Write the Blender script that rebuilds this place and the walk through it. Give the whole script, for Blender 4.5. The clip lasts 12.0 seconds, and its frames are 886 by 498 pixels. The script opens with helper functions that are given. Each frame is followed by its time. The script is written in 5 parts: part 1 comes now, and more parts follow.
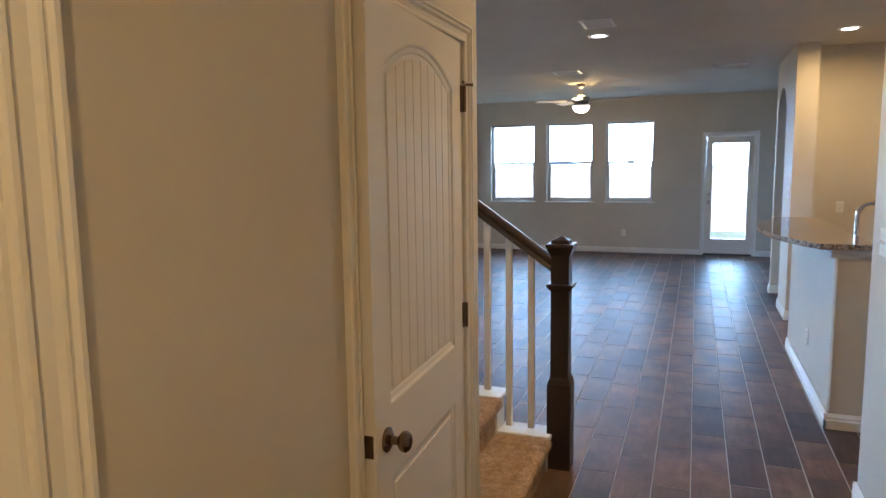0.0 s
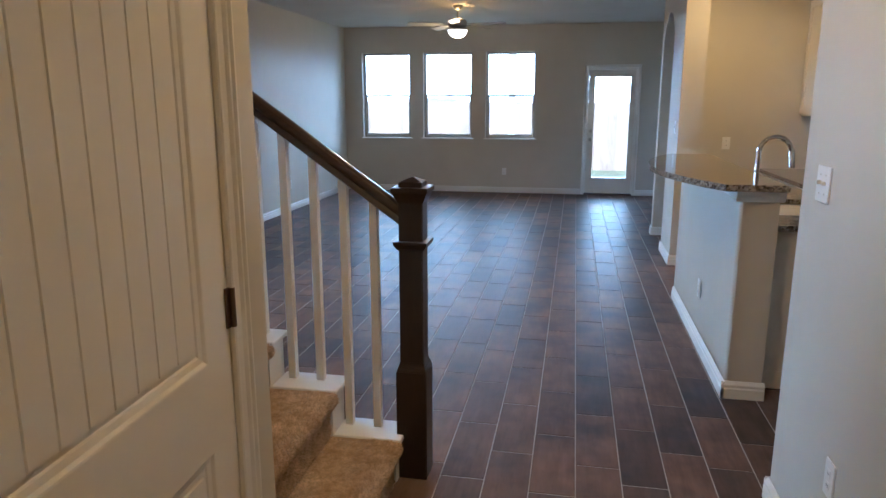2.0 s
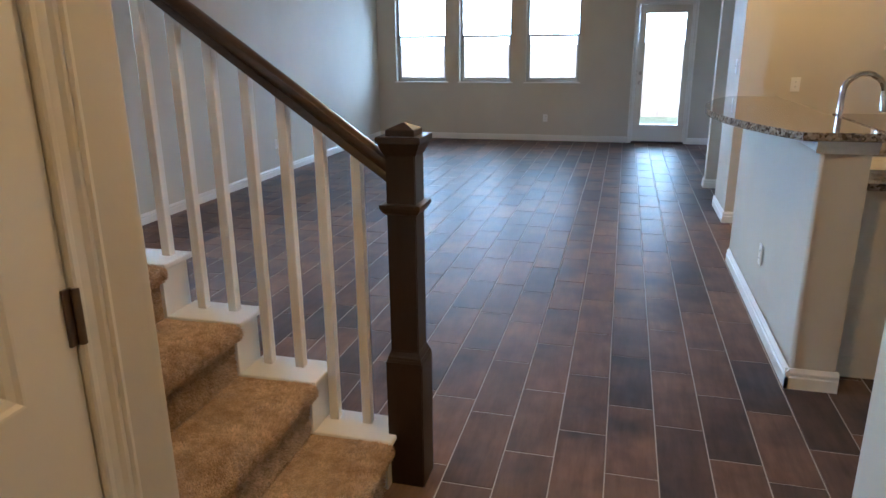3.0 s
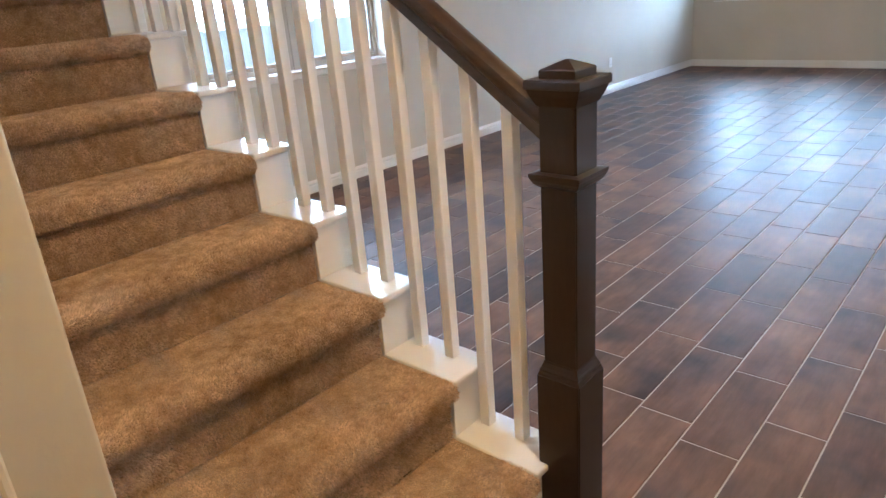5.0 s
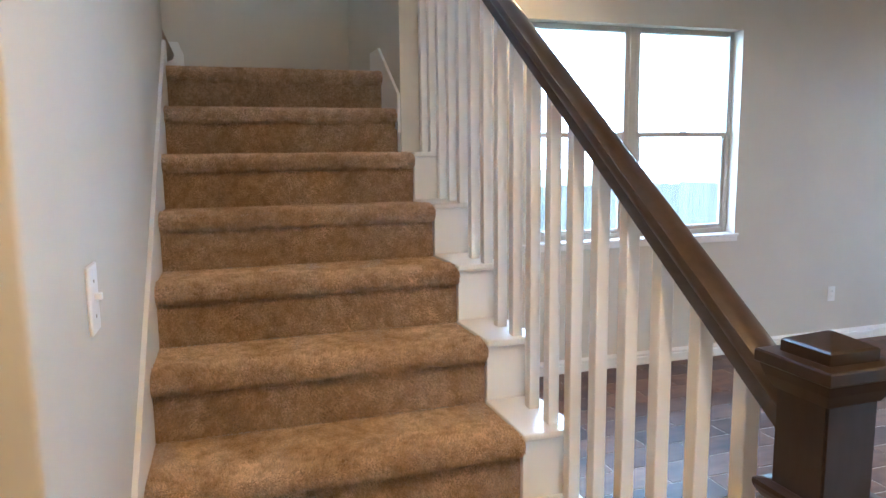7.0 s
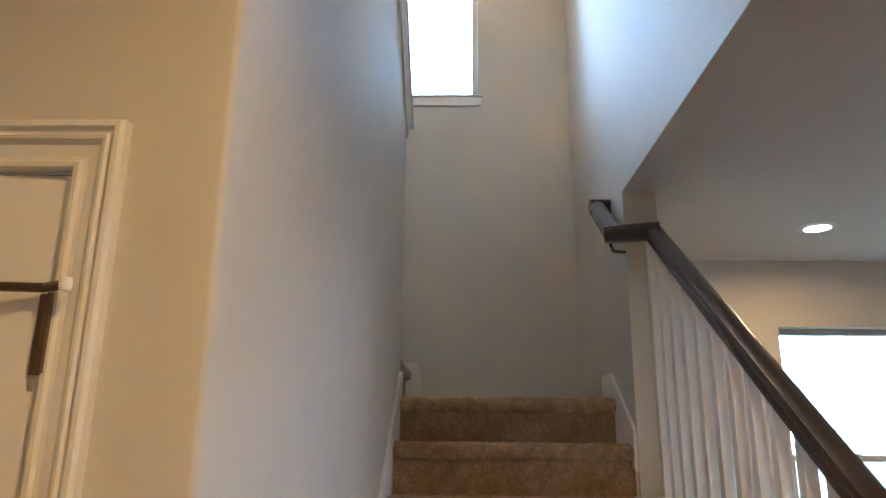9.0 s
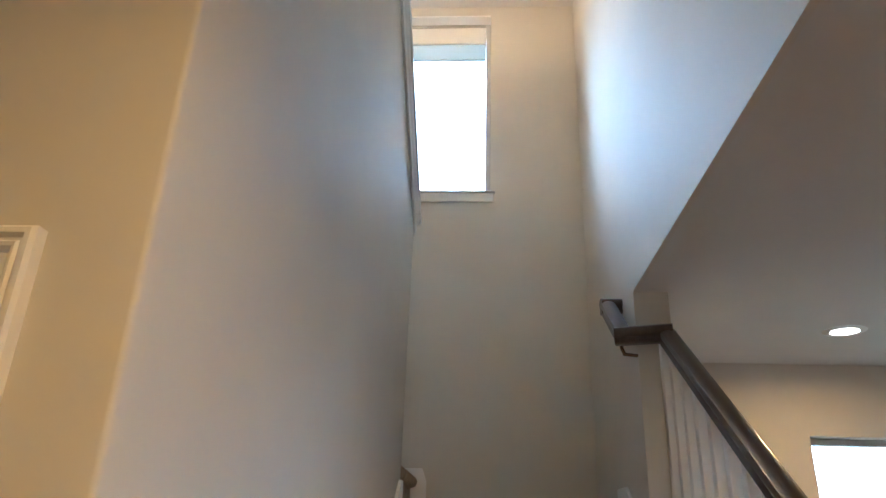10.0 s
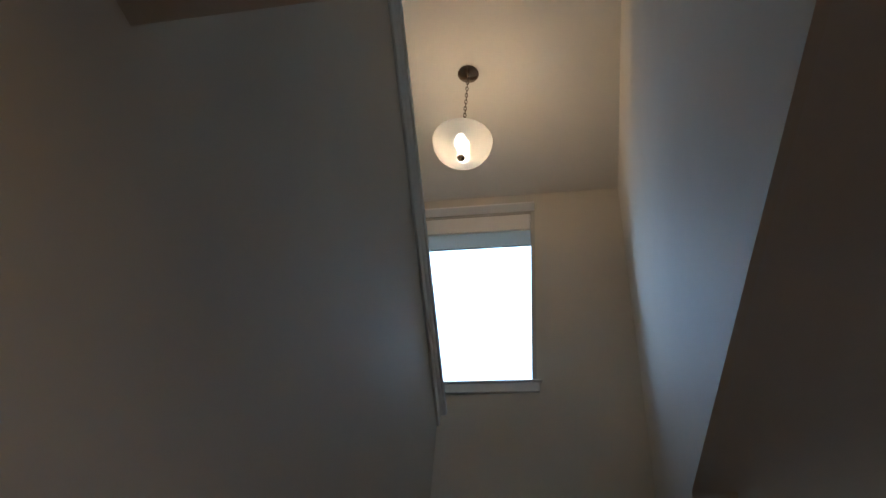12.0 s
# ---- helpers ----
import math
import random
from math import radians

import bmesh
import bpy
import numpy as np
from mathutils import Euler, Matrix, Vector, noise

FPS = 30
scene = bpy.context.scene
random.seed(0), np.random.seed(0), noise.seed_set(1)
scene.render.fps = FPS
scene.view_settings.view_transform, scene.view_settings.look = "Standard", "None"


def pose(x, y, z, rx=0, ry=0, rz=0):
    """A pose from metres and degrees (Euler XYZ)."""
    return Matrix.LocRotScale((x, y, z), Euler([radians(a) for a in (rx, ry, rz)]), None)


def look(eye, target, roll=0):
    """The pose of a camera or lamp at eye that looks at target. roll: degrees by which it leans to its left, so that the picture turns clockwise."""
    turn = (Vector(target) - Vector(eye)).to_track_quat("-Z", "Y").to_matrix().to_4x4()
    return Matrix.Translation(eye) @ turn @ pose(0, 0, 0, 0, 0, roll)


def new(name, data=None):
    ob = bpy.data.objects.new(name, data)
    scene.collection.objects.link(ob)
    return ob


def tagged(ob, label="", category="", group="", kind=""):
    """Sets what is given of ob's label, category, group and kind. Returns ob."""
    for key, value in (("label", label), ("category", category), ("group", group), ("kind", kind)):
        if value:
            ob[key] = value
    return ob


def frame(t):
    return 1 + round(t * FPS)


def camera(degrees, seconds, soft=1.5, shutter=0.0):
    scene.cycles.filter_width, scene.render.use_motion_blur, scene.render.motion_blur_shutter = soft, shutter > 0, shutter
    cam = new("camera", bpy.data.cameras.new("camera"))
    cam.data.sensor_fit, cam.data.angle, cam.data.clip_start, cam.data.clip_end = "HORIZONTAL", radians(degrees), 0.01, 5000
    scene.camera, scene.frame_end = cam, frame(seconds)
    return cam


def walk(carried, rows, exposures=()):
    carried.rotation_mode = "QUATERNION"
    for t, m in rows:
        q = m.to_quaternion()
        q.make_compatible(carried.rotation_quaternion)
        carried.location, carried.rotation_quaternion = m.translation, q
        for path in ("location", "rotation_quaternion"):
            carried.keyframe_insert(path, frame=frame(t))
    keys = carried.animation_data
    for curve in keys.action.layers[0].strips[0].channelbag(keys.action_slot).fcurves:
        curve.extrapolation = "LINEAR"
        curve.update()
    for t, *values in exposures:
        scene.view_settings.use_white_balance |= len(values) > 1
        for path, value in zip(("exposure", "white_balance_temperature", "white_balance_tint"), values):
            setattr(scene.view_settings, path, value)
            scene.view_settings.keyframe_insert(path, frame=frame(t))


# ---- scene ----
cam = camera(66.0, 12.0)
PATH = [
    (0, (0.687, -3.411, 1.628), (-0.003, -1.55, 1.381), -0.8),
    (0.5, (0.68, -3.265, 1.612), (0.122, -1.362, 1.35), -0.1),
    (1, (0.717, -2.99, 1.591), (0.178, -1.096, 1.241), 0.5),
    (1.5, (0.719, -2.76, 1.576), (0.263, -0.852, 1.187), 0.7),
    (2, (0.648, -2.452, 1.533), (0.282, -0.532, 1.109), 0.0),
    (2.5, (0.647, -2.184, 1.491), (0.323, -0.276, 0.988), -0.0),
    (3, (0.69, -1.906, 1.471), (0.204, -0.051, 0.901), -0.5),
    (3.2, (0.687, -1.804, 1.448), (0.143, 0.021, 0.839), -1.5),
    (5, (0.841, -1.219, 1.418), (-0.415, 0.161, 0.697), -4.6),
    (5.5, (0.811, -1.088, 1.399), (-0.568, 0.151, 0.651), -4.5),
    (6, (0.786, -0.957, 1.46), (-0.804, 0.108, 0.879), -5.6),
    (6.5, (0.803, -0.763, 1.479), (-0.982, 0.024, 1.04), -2.9),
    (6.7, (0.805, -0.73, 1.491), (-1.038, -0.045, 1.125), -1.4),
    (8.3, (0.658, -0.731, 1.663), (-1.324, -0.488, 1.768), -1.0),
    (8.5, (0.63, -0.711, 1.7), (-1.35, -0.601, 1.962), -0.2),
    (9, (0.663, -0.679, 1.749), (-1.267, -0.73, 2.269), 0.6),
    (9.5, (0.678, -0.634, 1.777), (-1.205, -0.717, 2.447), 0.6),
    (10, (0.581, -0.589, 1.807), (-1.26, -0.717, 2.579), 2.0),
    (10.5, (0.398, -0.544, 1.843), (-1.384, -0.671, 2.741), 1.1),
    (11, (0.282, -0.453, 1.909), (-1.388, -0.644, 2.993), 2.2),
    (11.5, (0.238, -0.349, 1.933), (-1.331, -0.641, 3.139), 4.0),
    (12, (0.218, -0.328, 1.882), (-1.281, -0.699, 3.153), 5.6),
]
# seconds, stops, kelvin, tint
EXPOSURES = [(0.0, 2.9, 4480, 9), (0.5, 2.28, 4600, 9), (1.0, 2.22, 4520, 9), (1.5, 2.46, 4500, 8), (2.0, 2.62, 4460, 8), (2.5, 2.72, 4550, 8), (3.2, 2.82, 4680, 8),
             (5.0, 3.57, 4760, 9), (5.5, 3.70, 4720, 9), (6.7, 3.70, 4480, 7), (8.5, 3.05, 4580, 8), (9.5, 3.05, 4750, 9), (10.5, 2.85, 4750, 8), (11.0, 1.95, 4820, 9), (11.5, 1.05, 4800, 9), (12.0, 0.95, 4790, 9)]
walk(cam, [(t, look(e, g, r)) for t, e, g, r in PATH], EXPOSURES)

# ---- world and light ----
world = bpy.data.worlds.new("sky")
scene.world = world
world.use_nodes = True
wn = world.node_tree.nodes
sky = wn.new("ShaderNodeTexSky")
sky.sky_type = "NISHITA"
sky.sun_disc = False
sky.sun_elevation = radians(52)
sky.sun_rotation = radians(176)
sky.dust_density = 3.0
wn["Background"].inputs[1].default_value = 0.125
world.node_tree.links.new(sky.outputs[0], wn["Background"].inputs[0])

sun_data = bpy.data.lights.new("sun", "SUN")
sun_data.energy = 2.0
sun_data.angle = radians(0.6)
sun_data.color = (1.0, 0.95, 0.88)
sun_ob = new("sun", sun_data)
sun_ob.matrix_world = look((0.6, -9.5, 12.2), (0, 0, 0))

WARM = (1.0, 0.535, 0.145)
CAN_W, FAN_W, PENDANT_W = 5.0, 3.2, 8.5


def area_lamp(name, x, y, z, size, watts, colour=WARM, target=None):
    d = bpy.data.lights.new(name, "AREA")
    d.shape, d.size, d.energy, d.color = "DISK", size, watts, colour
    d.spread = radians(170)
    ob = new(name, d)
    ob.matrix_world = look((x, y, z), target or (x, y + 0.0001, z - 1))
    return ob


def point_lamp(name, x, y, z, radius, watts, colour=WARM):
    d = bpy.data.lights.new(name, "POINT")
    d.shadow_soft_size, d.energy, d.color = radius, watts, colour
    ob = new(name, d)
    ob.location = (x, y, z)
    return ob


# ---- materials ----
def material(name, colour, rough=0.6, metal=0.0, spec=0.5):
    m = bpy.data.materials.new(name)
    m.use_nodes = True
    b = m.node_tree.nodes["Principled BSDF"]
    b.inputs["Base Color"].default_value = (*colour, 1)
    b.inputs["Roughness"].default_value = rough
    b.inputs["Metallic"].default_value = metal
    b.inputs["Specular IOR Level"].default_value = spec
    return m


def nodes_of(m):
    return m.node_tree.nodes, m.node_tree.links, m.node_tree.nodes["Principled BSDF"]


def coords(m, scale=(1, 1, 1)):
    n, l, b = nodes_of(m)
    g = n.new("ShaderNodeNewGeometry")
    mp = n.new("ShaderNodeMapping")
    mp.inputs["Scale"].default_value = scale
    l.new(g.outputs["Position"], mp.inputs["Vector"])
    return mp.outputs[0]


def noise_node(m, vec, scale, detail=3.0, rough=0.55):
    n, l, b = nodes_of(m)
    t = n.new("ShaderNodeTexNoise")
    t.inputs["Scale"].default_value = scale
    t.inputs["Detail"].default_value = detail
    t.inputs["Roughness"].default_value = rough
    l.new(vec, t.inputs["Vector"])
    return t.outputs["Fac"]


def ramp(m, fac, stops):
    n, l, b = nodes_of(m)
    r = n.new("ShaderNodeValToRGB")
    while len(r.color_ramp.elements) < len(stops):
        r.color_ramp.elements.new(0.5)
    for e, (p, c) in zip(r.color_ramp.elements, stops):
        e.position, e.color = p, (*c, 1)
    l.new(fac, r.inputs[0])
    return r.outputs[0]


def bump(m, fac, strength, distance):
    n, l, b = nodes_of(m)
    u = n.new("ShaderNodeBump")
    u.inputs["Strength"].default_value = strength
    u.inputs["Distance"].default_value = distance
    l.new(fac, u.inputs["Height"])
    if b.inputs["Normal"].links:
        l.new(b.inputs["Normal"].links[0].from_socket, u.inputs["Normal"])
    l.new(u.outputs[0], b.inputs["Normal"])


def mixed(m, fac, a, b_, mode="MIX"):
    n, l, b = nodes_of(m)
    x = n.new("ShaderNodeMix")
    x.data_type, x.blend_type = "RGBA", mode
    for sock, v in ((x.inputs[0], fac), (x.inputs[6], a), (x.inputs[7], b_)):
        if isinstance(v, (int, float)):
            sock.default_value = v
        elif isinstance(v, tuple):
            sock.default_value = (*v, 1)
        else:
            l.new(v, sock)
    return x.outputs[2]


def to_colour(m, out):
    n, l, b = nodes_of(m)
    l.new(out, b.inputs["Base Color"])


def ranged(m, fac, lo, hi, socket):
    n, l, b = nodes_of(m)
    r = n.new("ShaderNodeMapRange")
    r.inputs["To Min"].default_value, r.inputs["To Max"].default_value = lo, hi
    l.new(fac, r.inputs["Value"])
    l.new(r.outputs[0], b.inputs[socket])


def paint(name, colour, rough, grain, size, strength=0.25):
    """Rolled wall paint over sprayed texture."""
    m = material(name, colour, rough)
    v = coords(m)
    soft = noise_node(m, v, 1.3, 4)
    a, c = tuple(k * 0.95 for k in colour), tuple(min(1, k * 1.04) for k in colour)
    to_colour(m, ramp(m, soft, [(0.3, a), (0.7, c)]))
    bump(m, noise_node(m, v, size, 4, 0.6), strength, grain)
    return m


M_WALL = paint("wall_paint", (0.585, 0.541, 0.458), 0.62, 0.0012, 95)
M_CEIL = paint("ceiling_paint", (0.60, 0.57, 0.51), 0.85, 0.0025, 60, 0.4)
M_TRIM = paint("trim_enamel", (0.78, 0.76, 0.72), 0.32, 0.0003, 30, 0.15)
M_DOOR = paint("door_enamel", (0.74, 0.70, 0.63), 0.38, 0.0004, 160, 0.2)
M_PLASTIC = material("white_plastic", (0.8, 0.79, 0.76), 0.35)
M_SLOT = material("dark_slot", (0.02, 0.02, 0.02), 0.6)
M_CABINET = paint("cabinet_enamel", (0.70, 0.64, 0.53), 0.4, 0.0003, 60, 0.15)
M_DUCT = material("galvanised_duct", (0.22, 0.22, 0.22), 0.5, 0.3)
M_VINYL = material("window_vinyl", (0.46, 0.44, 0.40), 0.4)


def wood_stain():
    m = material("espresso_wood", (0.045, 0.022, 0.015), 0.3)
    v = coords(m, (6, 6, 1.2))
    g = noise_node(m, v, 14, 6, 0.65)
    to_colour(m, ramp(m, g, [(0.25, (0.020, 0.012, 0.0095)), (0.8, (0.034, 0.020, 0.015))]))
    ranged(m, g, 0.28, 0.36, "Roughness")
    bump(m, g, 0.05, 0.0005)
    return m


M_STAIN = wood_stain()


def rail_wood():
    m = material("espresso_rail", (0.05, 0.026, 0.018), 0.28)
    v = coords(m, (1.0, 9, 9))
    g = noise_node(m, v, 7, 5, 0.6)
    to_colour(m, ramp(m, g, [(0.3, (0.028, 0.015, 0.010)), (0.75, (0.058, 0.032, 0.020))]))
    ranged(m, g, 0.30, 0.38, "Roughness")
    bump(m, g, 0.02, 0.0003)
    b = m.node_tree.nodes["Principled BSDF"]
    b.inputs["Coat Weight"].default_value = 0.5
    b.inputs["Coat Roughness"].default_value = 0.22
    return m


M_RAIL = rail_wood()


def carpet():
    m = material("brown_carpet", (0.2, 0.12, 0.06), 0.95, 0, 0.1)
    v = coords(m)
    big = noise_node(m, v, 4.5, 5, 0.6)
    mid = noise_node(m, v, 24, 5, 0.65)
    fine = noise_node(m, v, 115, 5, 0.78)
    base = ramp(m, big, [(0.3, (0.36, 0.235, 0.14)), (0.7, (0.56, 0.40, 0.26))])
    patch = ramp(m, mid, [(0.3, (0.70, 0.66, 0.62)), (0.62, (1.0, 1.0, 1.0))])
    c = mixed(m, 1.0, base, patch, "MULTIPLY")
    speck = ramp(m, fine, [(0.36, (0.6, 0.56, 0.53)), (0.56, (1.12, 1.12, 1.12))])
    to_colour(m, mixed(m, 1.0, c, speck, "MULTIPLY"))
    b = m.node_tree.nodes["Principled BSDF"]
    b.inputs["Sheen Weight"].default_value = 0.35
    b.inputs["Sheen Roughness"].default_value = 0.5
    bump(m, mid, 0.5, 0.012)
    bump(m, fine, 1.0, 0.014)
    return m


M_CARPET = carpet()


def pile():
    """Tufts of the carpet: each one a little lighter or darker."""
    m = material("carpet_tufts", (0.5, 0.32, 0.16), 0.95, 0, 0.1)
    n, l, b = nodes_of(m)
    geo = n.new("ShaderNodeNewGeometry")
    v = coords(m)
    base = ramp(m, noise_node(m, v, 5, 4, 0.6), [(0.3, (0.46, 0.315, 0.19)), (0.7, (0.78, 0.585, 0.405))])
    base = mixed(m, 1.0, base, ramp(m, noise_node(m, v, 26, 5, 0.7), [(0.36, (0.64, 0.60, 0.56)), (0.58, (1.04, 1.04, 1.04))]), "MULTIPLY")
    own = ramp(m, geo.outputs["Random Per Island"], [(0.0, (0.78, 0.75, 0.73)), (0.4, (0.97, 0.97, 0.97)), (1.0, (1.12, 1.12, 1.11))])
    to_colour(m, mixed(m, 1.0, base, own, "MULTIPLY"))
    b.inputs["Sheen Weight"].default_value = 0.2
    b.inputs["Sheen Roughness"].default_value = 0.6
    b.inputs["Sheen Tint"].default_value = (0.95, 0.80, 0.62, 1)
    return m


M_PILE = pile()


def tile():
    m = material("wood_look_tile", (0.07, 0.045, 0.035), 0.3)
    n, l, b = nodes_of(m)
    info = n.new("ShaderNodeObjectInfo")
    geo = n.new("ShaderNodeNewGeometry")
    add = n.new("ShaderNodeMath")
    l.new(info.outputs["Random"], add.inputs[0])
    l.new(geo.outputs["Random Per Island"], add.inputs[1])
    fr = n.new("ShaderNodeMath")
    fr.operation = "FRACT"
    l.new(add.outputs[0], fr.inputs[0])
    offs = n.new("ShaderNodeVectorMath")
    offs.operation = "SCALE"
    offs.inputs[0].default_value = (31.0, 47.0, 5.0)
    l.new(fr.outputs[0], offs.inputs["Scale"])
    pos = n.new("ShaderNodeVectorMath")
    l.new(geo.outputs["Position"], pos.inputs[0])
    l.new(offs.outputs[0], pos.inputs[1])
    mp = n.new("ShaderNodeMapping")
    mp.inputs["Scale"].default_value = (5.0, 0.8, 1.0)
    l.new(pos.outputs[0], mp.inputs["Vector"])
    grain = noise_node(m, mp.outputs[0], 5.5, 8, 0.62)
    cloud = noise_node(m, pos.outputs[0], 5.0, 3)
    brown = ramp(m, fr.outputs[0], [(0.0, (0.080, 0.058, 0.050)), (0.3, (0.128, 0.084, 0.064)),
                                    (0.65, (0.190, 0.118, 0.082)), (1.0, (0.140, 0.090, 0.067))])
    slate = ramp(m, noise_node(m, pos.outputs[0], 2.6, 3, 0.55), [(0.44, (0, 0, 0)), (0.70, (0.85, 0.85, 0.85))])
    base = mixed(m, slate, brown, (0.056, 0.054, 0.057))
    g = ramp(m, grain, [(0.3, (0.74, 0.73, 0.73)), (0.7, (1.18, 1.16, 1.13))])
    k = ramp(m, cloud, [(0.3, (0.72, 0.74, 0.78)), (0.7, (1.15, 1.1, 1.06))])
    to_colour(m, mixed(m, 1.0, mixed(m, 1.0, base, g, "MULTIPLY"), k, "MULTIPLY"))
    ranged(m, grain, 0.33, 0.47, "Roughness")
    b.inputs["Specular IOR Level"].default_value = 0.06
    hand = noise_node(m, mp.outputs[0], 1.6, 3)
    bump(m, hand, 0.28, 0.012)
    bump(m, grain, 0.2, 0.0015)
    return m


M_TILE = tile()
M_GROUT = paint("grout", (0.44, 0.385, 0.33), 0.9, 0.001, 200, 0.3)


def granite():
    m = material("speckled_granite", (0.3, 0.27, 0.24), 0.04)
    n, l, b = nodes_of(m)
    v = coords(m)
    vo = n.new("ShaderNodeTexVoronoi")
    vo.inputs["Scale"].default_value = 95
    l.new(v, vo.inputs["Vector"])
    sep = n.new("ShaderNodeSeparateColor")
    l.new(vo.outputs["Color"], sep.inputs[0])
    c = ramp(m, sep.outputs[0], [(0.0, (0.05, 0.042, 0.036)), (0.28, (0.15, 0.115, 0.085)), (0.5, (0.32, 0.265, 0.20)),
                                 (0.8, (0.46, 0.41, 0.35)), (1.0, (0.17, 0.15, 0.14))])
    k = ramp(m, noise_node(m, v, 9, 4), [(0.3, (0.7, 0.68, 0.66)), (0.7, (1.1, 1.08, 1.05))])
    to_colour(m, mixed(m, 1.0, c, k, "MULTIPLY"))
    return m


M_GRANITE = granite()
M_CHROME = material("chrome", (0.86, 0.85, 0.83), 0.08, 1.0)
M_NICKEL = material("brushed_nickel", (0.55, 0.50, 0.43), 0.3, 1.0)
M_BRONZE = material("aged_bronze", (0.20, 0.145, 0.10), 0.22, 1.0)
M_HINGE = material("bronze_hinge", (0.16, 0.11, 0.08), 0.42, 1.0)
M_STEEL = material("stainless_steel", (0.55, 0.54, 0.52), 0.28, 1.0)
M_FAN_METAL = material("grey_bronze_fan", (0.38, 0.35, 0.31), 0.38, 0.8)
M_BLADE = paint("fan_blade", (0.62, 0.58, 0.52), 0.4, 0.0004, 40, 0.1)


def glass():
    m = bpy.data.materials.new("window_glass")
    m.use_nodes = True
    n, l = m.node_tree.nodes, m.node_tree.links
    n.remove(n["Principled BSDF"])
    t, g, x = n.new("ShaderNodeBsdfTransparent"), n.new("ShaderNodeBsdfGlossy"), n.new("ShaderNodeMixShader")
    t.inputs[0].default_value = (0.93, 0.96, 0.96, 1)
    g.inputs["Roughness"].default_value = 0.02
    lw = n.new("ShaderNodeLayerWeight")
    lw.inputs[0].default_value = 0.5
    pw, sc = n.new("ShaderNodeMath"), n.new("ShaderNodeMath")
    pw.operation, sc.operation = "POWER", "MULTIPLY_ADD"
    pw.inputs[1].default_value = 5.0
    sc.inputs[1].default_value, sc.inputs[2].default_value = 0.9, 0.04
    l.new(lw.outputs["Facing"], pw.inputs[0])
    l.new(pw.outputs[0], sc.inputs[0])
    l.new(sc.outputs[0], x.inputs[0])
    l.new(t.outputs[0], x.inputs[1])
    l.new(g.outputs[0], x.inputs[2])
    l.new(x.outputs[0], n["Material Output"].inputs[0])
    return m


M_GLASS = glass()


def glowing(name, colour, strength):
    m = material(name, (0.8, 0.78, 0.72), 0.4)
    b = m.node_tree.nodes["Principled BSDF"]
    b.inputs["Emission Color"].default_value = (*colour, 1)
    b.inputs["Emission Strength"].default_value = strength
    return m


M_CAN = glowing("lit_lens", (1.0, 0.82, 0.6), 3.0)


def frosted():
    """Frosted lamp glass that lets its bulb's light through, softened."""
    m = bpy.data.materials.new("frosted_lamp_glass")
    m.use_nodes = True
    n, l = m.node_tree.nodes, m.node_tree.links
    n.remove(n["Principled BSDF"])
    t, g, x = n.new("ShaderNodeBsdfTranslucent"), n.new("ShaderNodeBsdfTransparent"), n.new("ShaderNodeMixShader")
    d, y = n.new("ShaderNodeBsdfDiffuse"), n.new("ShaderNodeMixShader")
    f, z = n.new("ShaderNodeBsdfRefraction"), n.new("ShaderNodeMixShader")
    f.inputs["Roughness"].default_value = 0.42
    f.inputs["IOR"].default_value = 1.25
    z.inputs[0].default_value = 0.30
    t.inputs[0].default_value = (0.17, 0.168, 0.16, 1)
    d.inputs[0].default_value = (0.42, 0.42, 0.44, 1)
    x.inputs[0].default_value = 0.10
    y.inputs[0].default_value = 0.35
    l.new(t.outputs[0], y.inputs[1])
    l.new(d.outputs[0], y.inputs[2])
    l.new(y.outputs[0], z.inputs[1])
    l.new(f.outputs[0], z.inputs[2])
    l.new(z.outputs[0], x.inputs[1])
    l.new(g.outputs[0], x.inputs[2])
    l.new(x.outputs[0], n["Material Output"].inputs[0])
    return m


M_BOWL = frosted()
M_FANBOWL = glowing("lit_opal_bowl", (1.0, 0.84, 0.62), 1.2)


def plank_wood(name, lo, hi):
    m = material(name, hi, 0.85)
    n, l, b = nodes_of(m)
    info = n.new("ShaderNodeNewGeometry")
    v = coords(m, (7, 7, 0.8))
    g = noise_node(m, v, 5, 6, 0.6)
    c = ramp(m, g, [(0.3, lo), (0.7, hi)])
    k = ramp(m, info.outputs["Random Per Island"], [(0.0, (0.75, 0.75, 0.75)), (1.0, (1.15, 1.12, 1.1))])
    to_colour(m, mixed(m, 1.0, c, k, "MULTIPLY"))
    bump(m, g, 0.3, 0.004)
    return m


M_FENCE = plank_wood("cedar_fence", (0.20, 0.135, 0.095), (0.37, 0.27, 0.195))
M_FENCE_GREY = plank_wood("weathered_fence", (0.10, 0.095, 0.09), (0.21, 0.20, 0.19))
M_ROOF = paint("roof_shingle", (0.09, 0.09, 0.09), 0.9, 0.01, 9, 0.5)
M_SIDING = paint("pale_siding", (0.5, 0.47, 0.43), 0.8, 0.003, 12, 0.2)


def lawn():
    m = material("lawn", (0.1, 0.12, 0.05), 0.95)
    v = coords(m)
    a = noise_node(m, v, 0.7, 5)
    f2 = noise_node(m, v, 40, 4)
    c = ramp(m, a, [(0.3, (0.05, 0.065, 0.026)), (0.7, (0.12, 0.11, 0.055))])
    k = ramp(m, f2, [(0.3, (0.6, 0.6, 0.6)), (0.7, (1.2, 1.2, 1.2))])
    to_colour(m, mixed(m, 1.0, c, k, "MULTIPLY"))
    bump(m, f2, 0.8, 0.03)
    return m


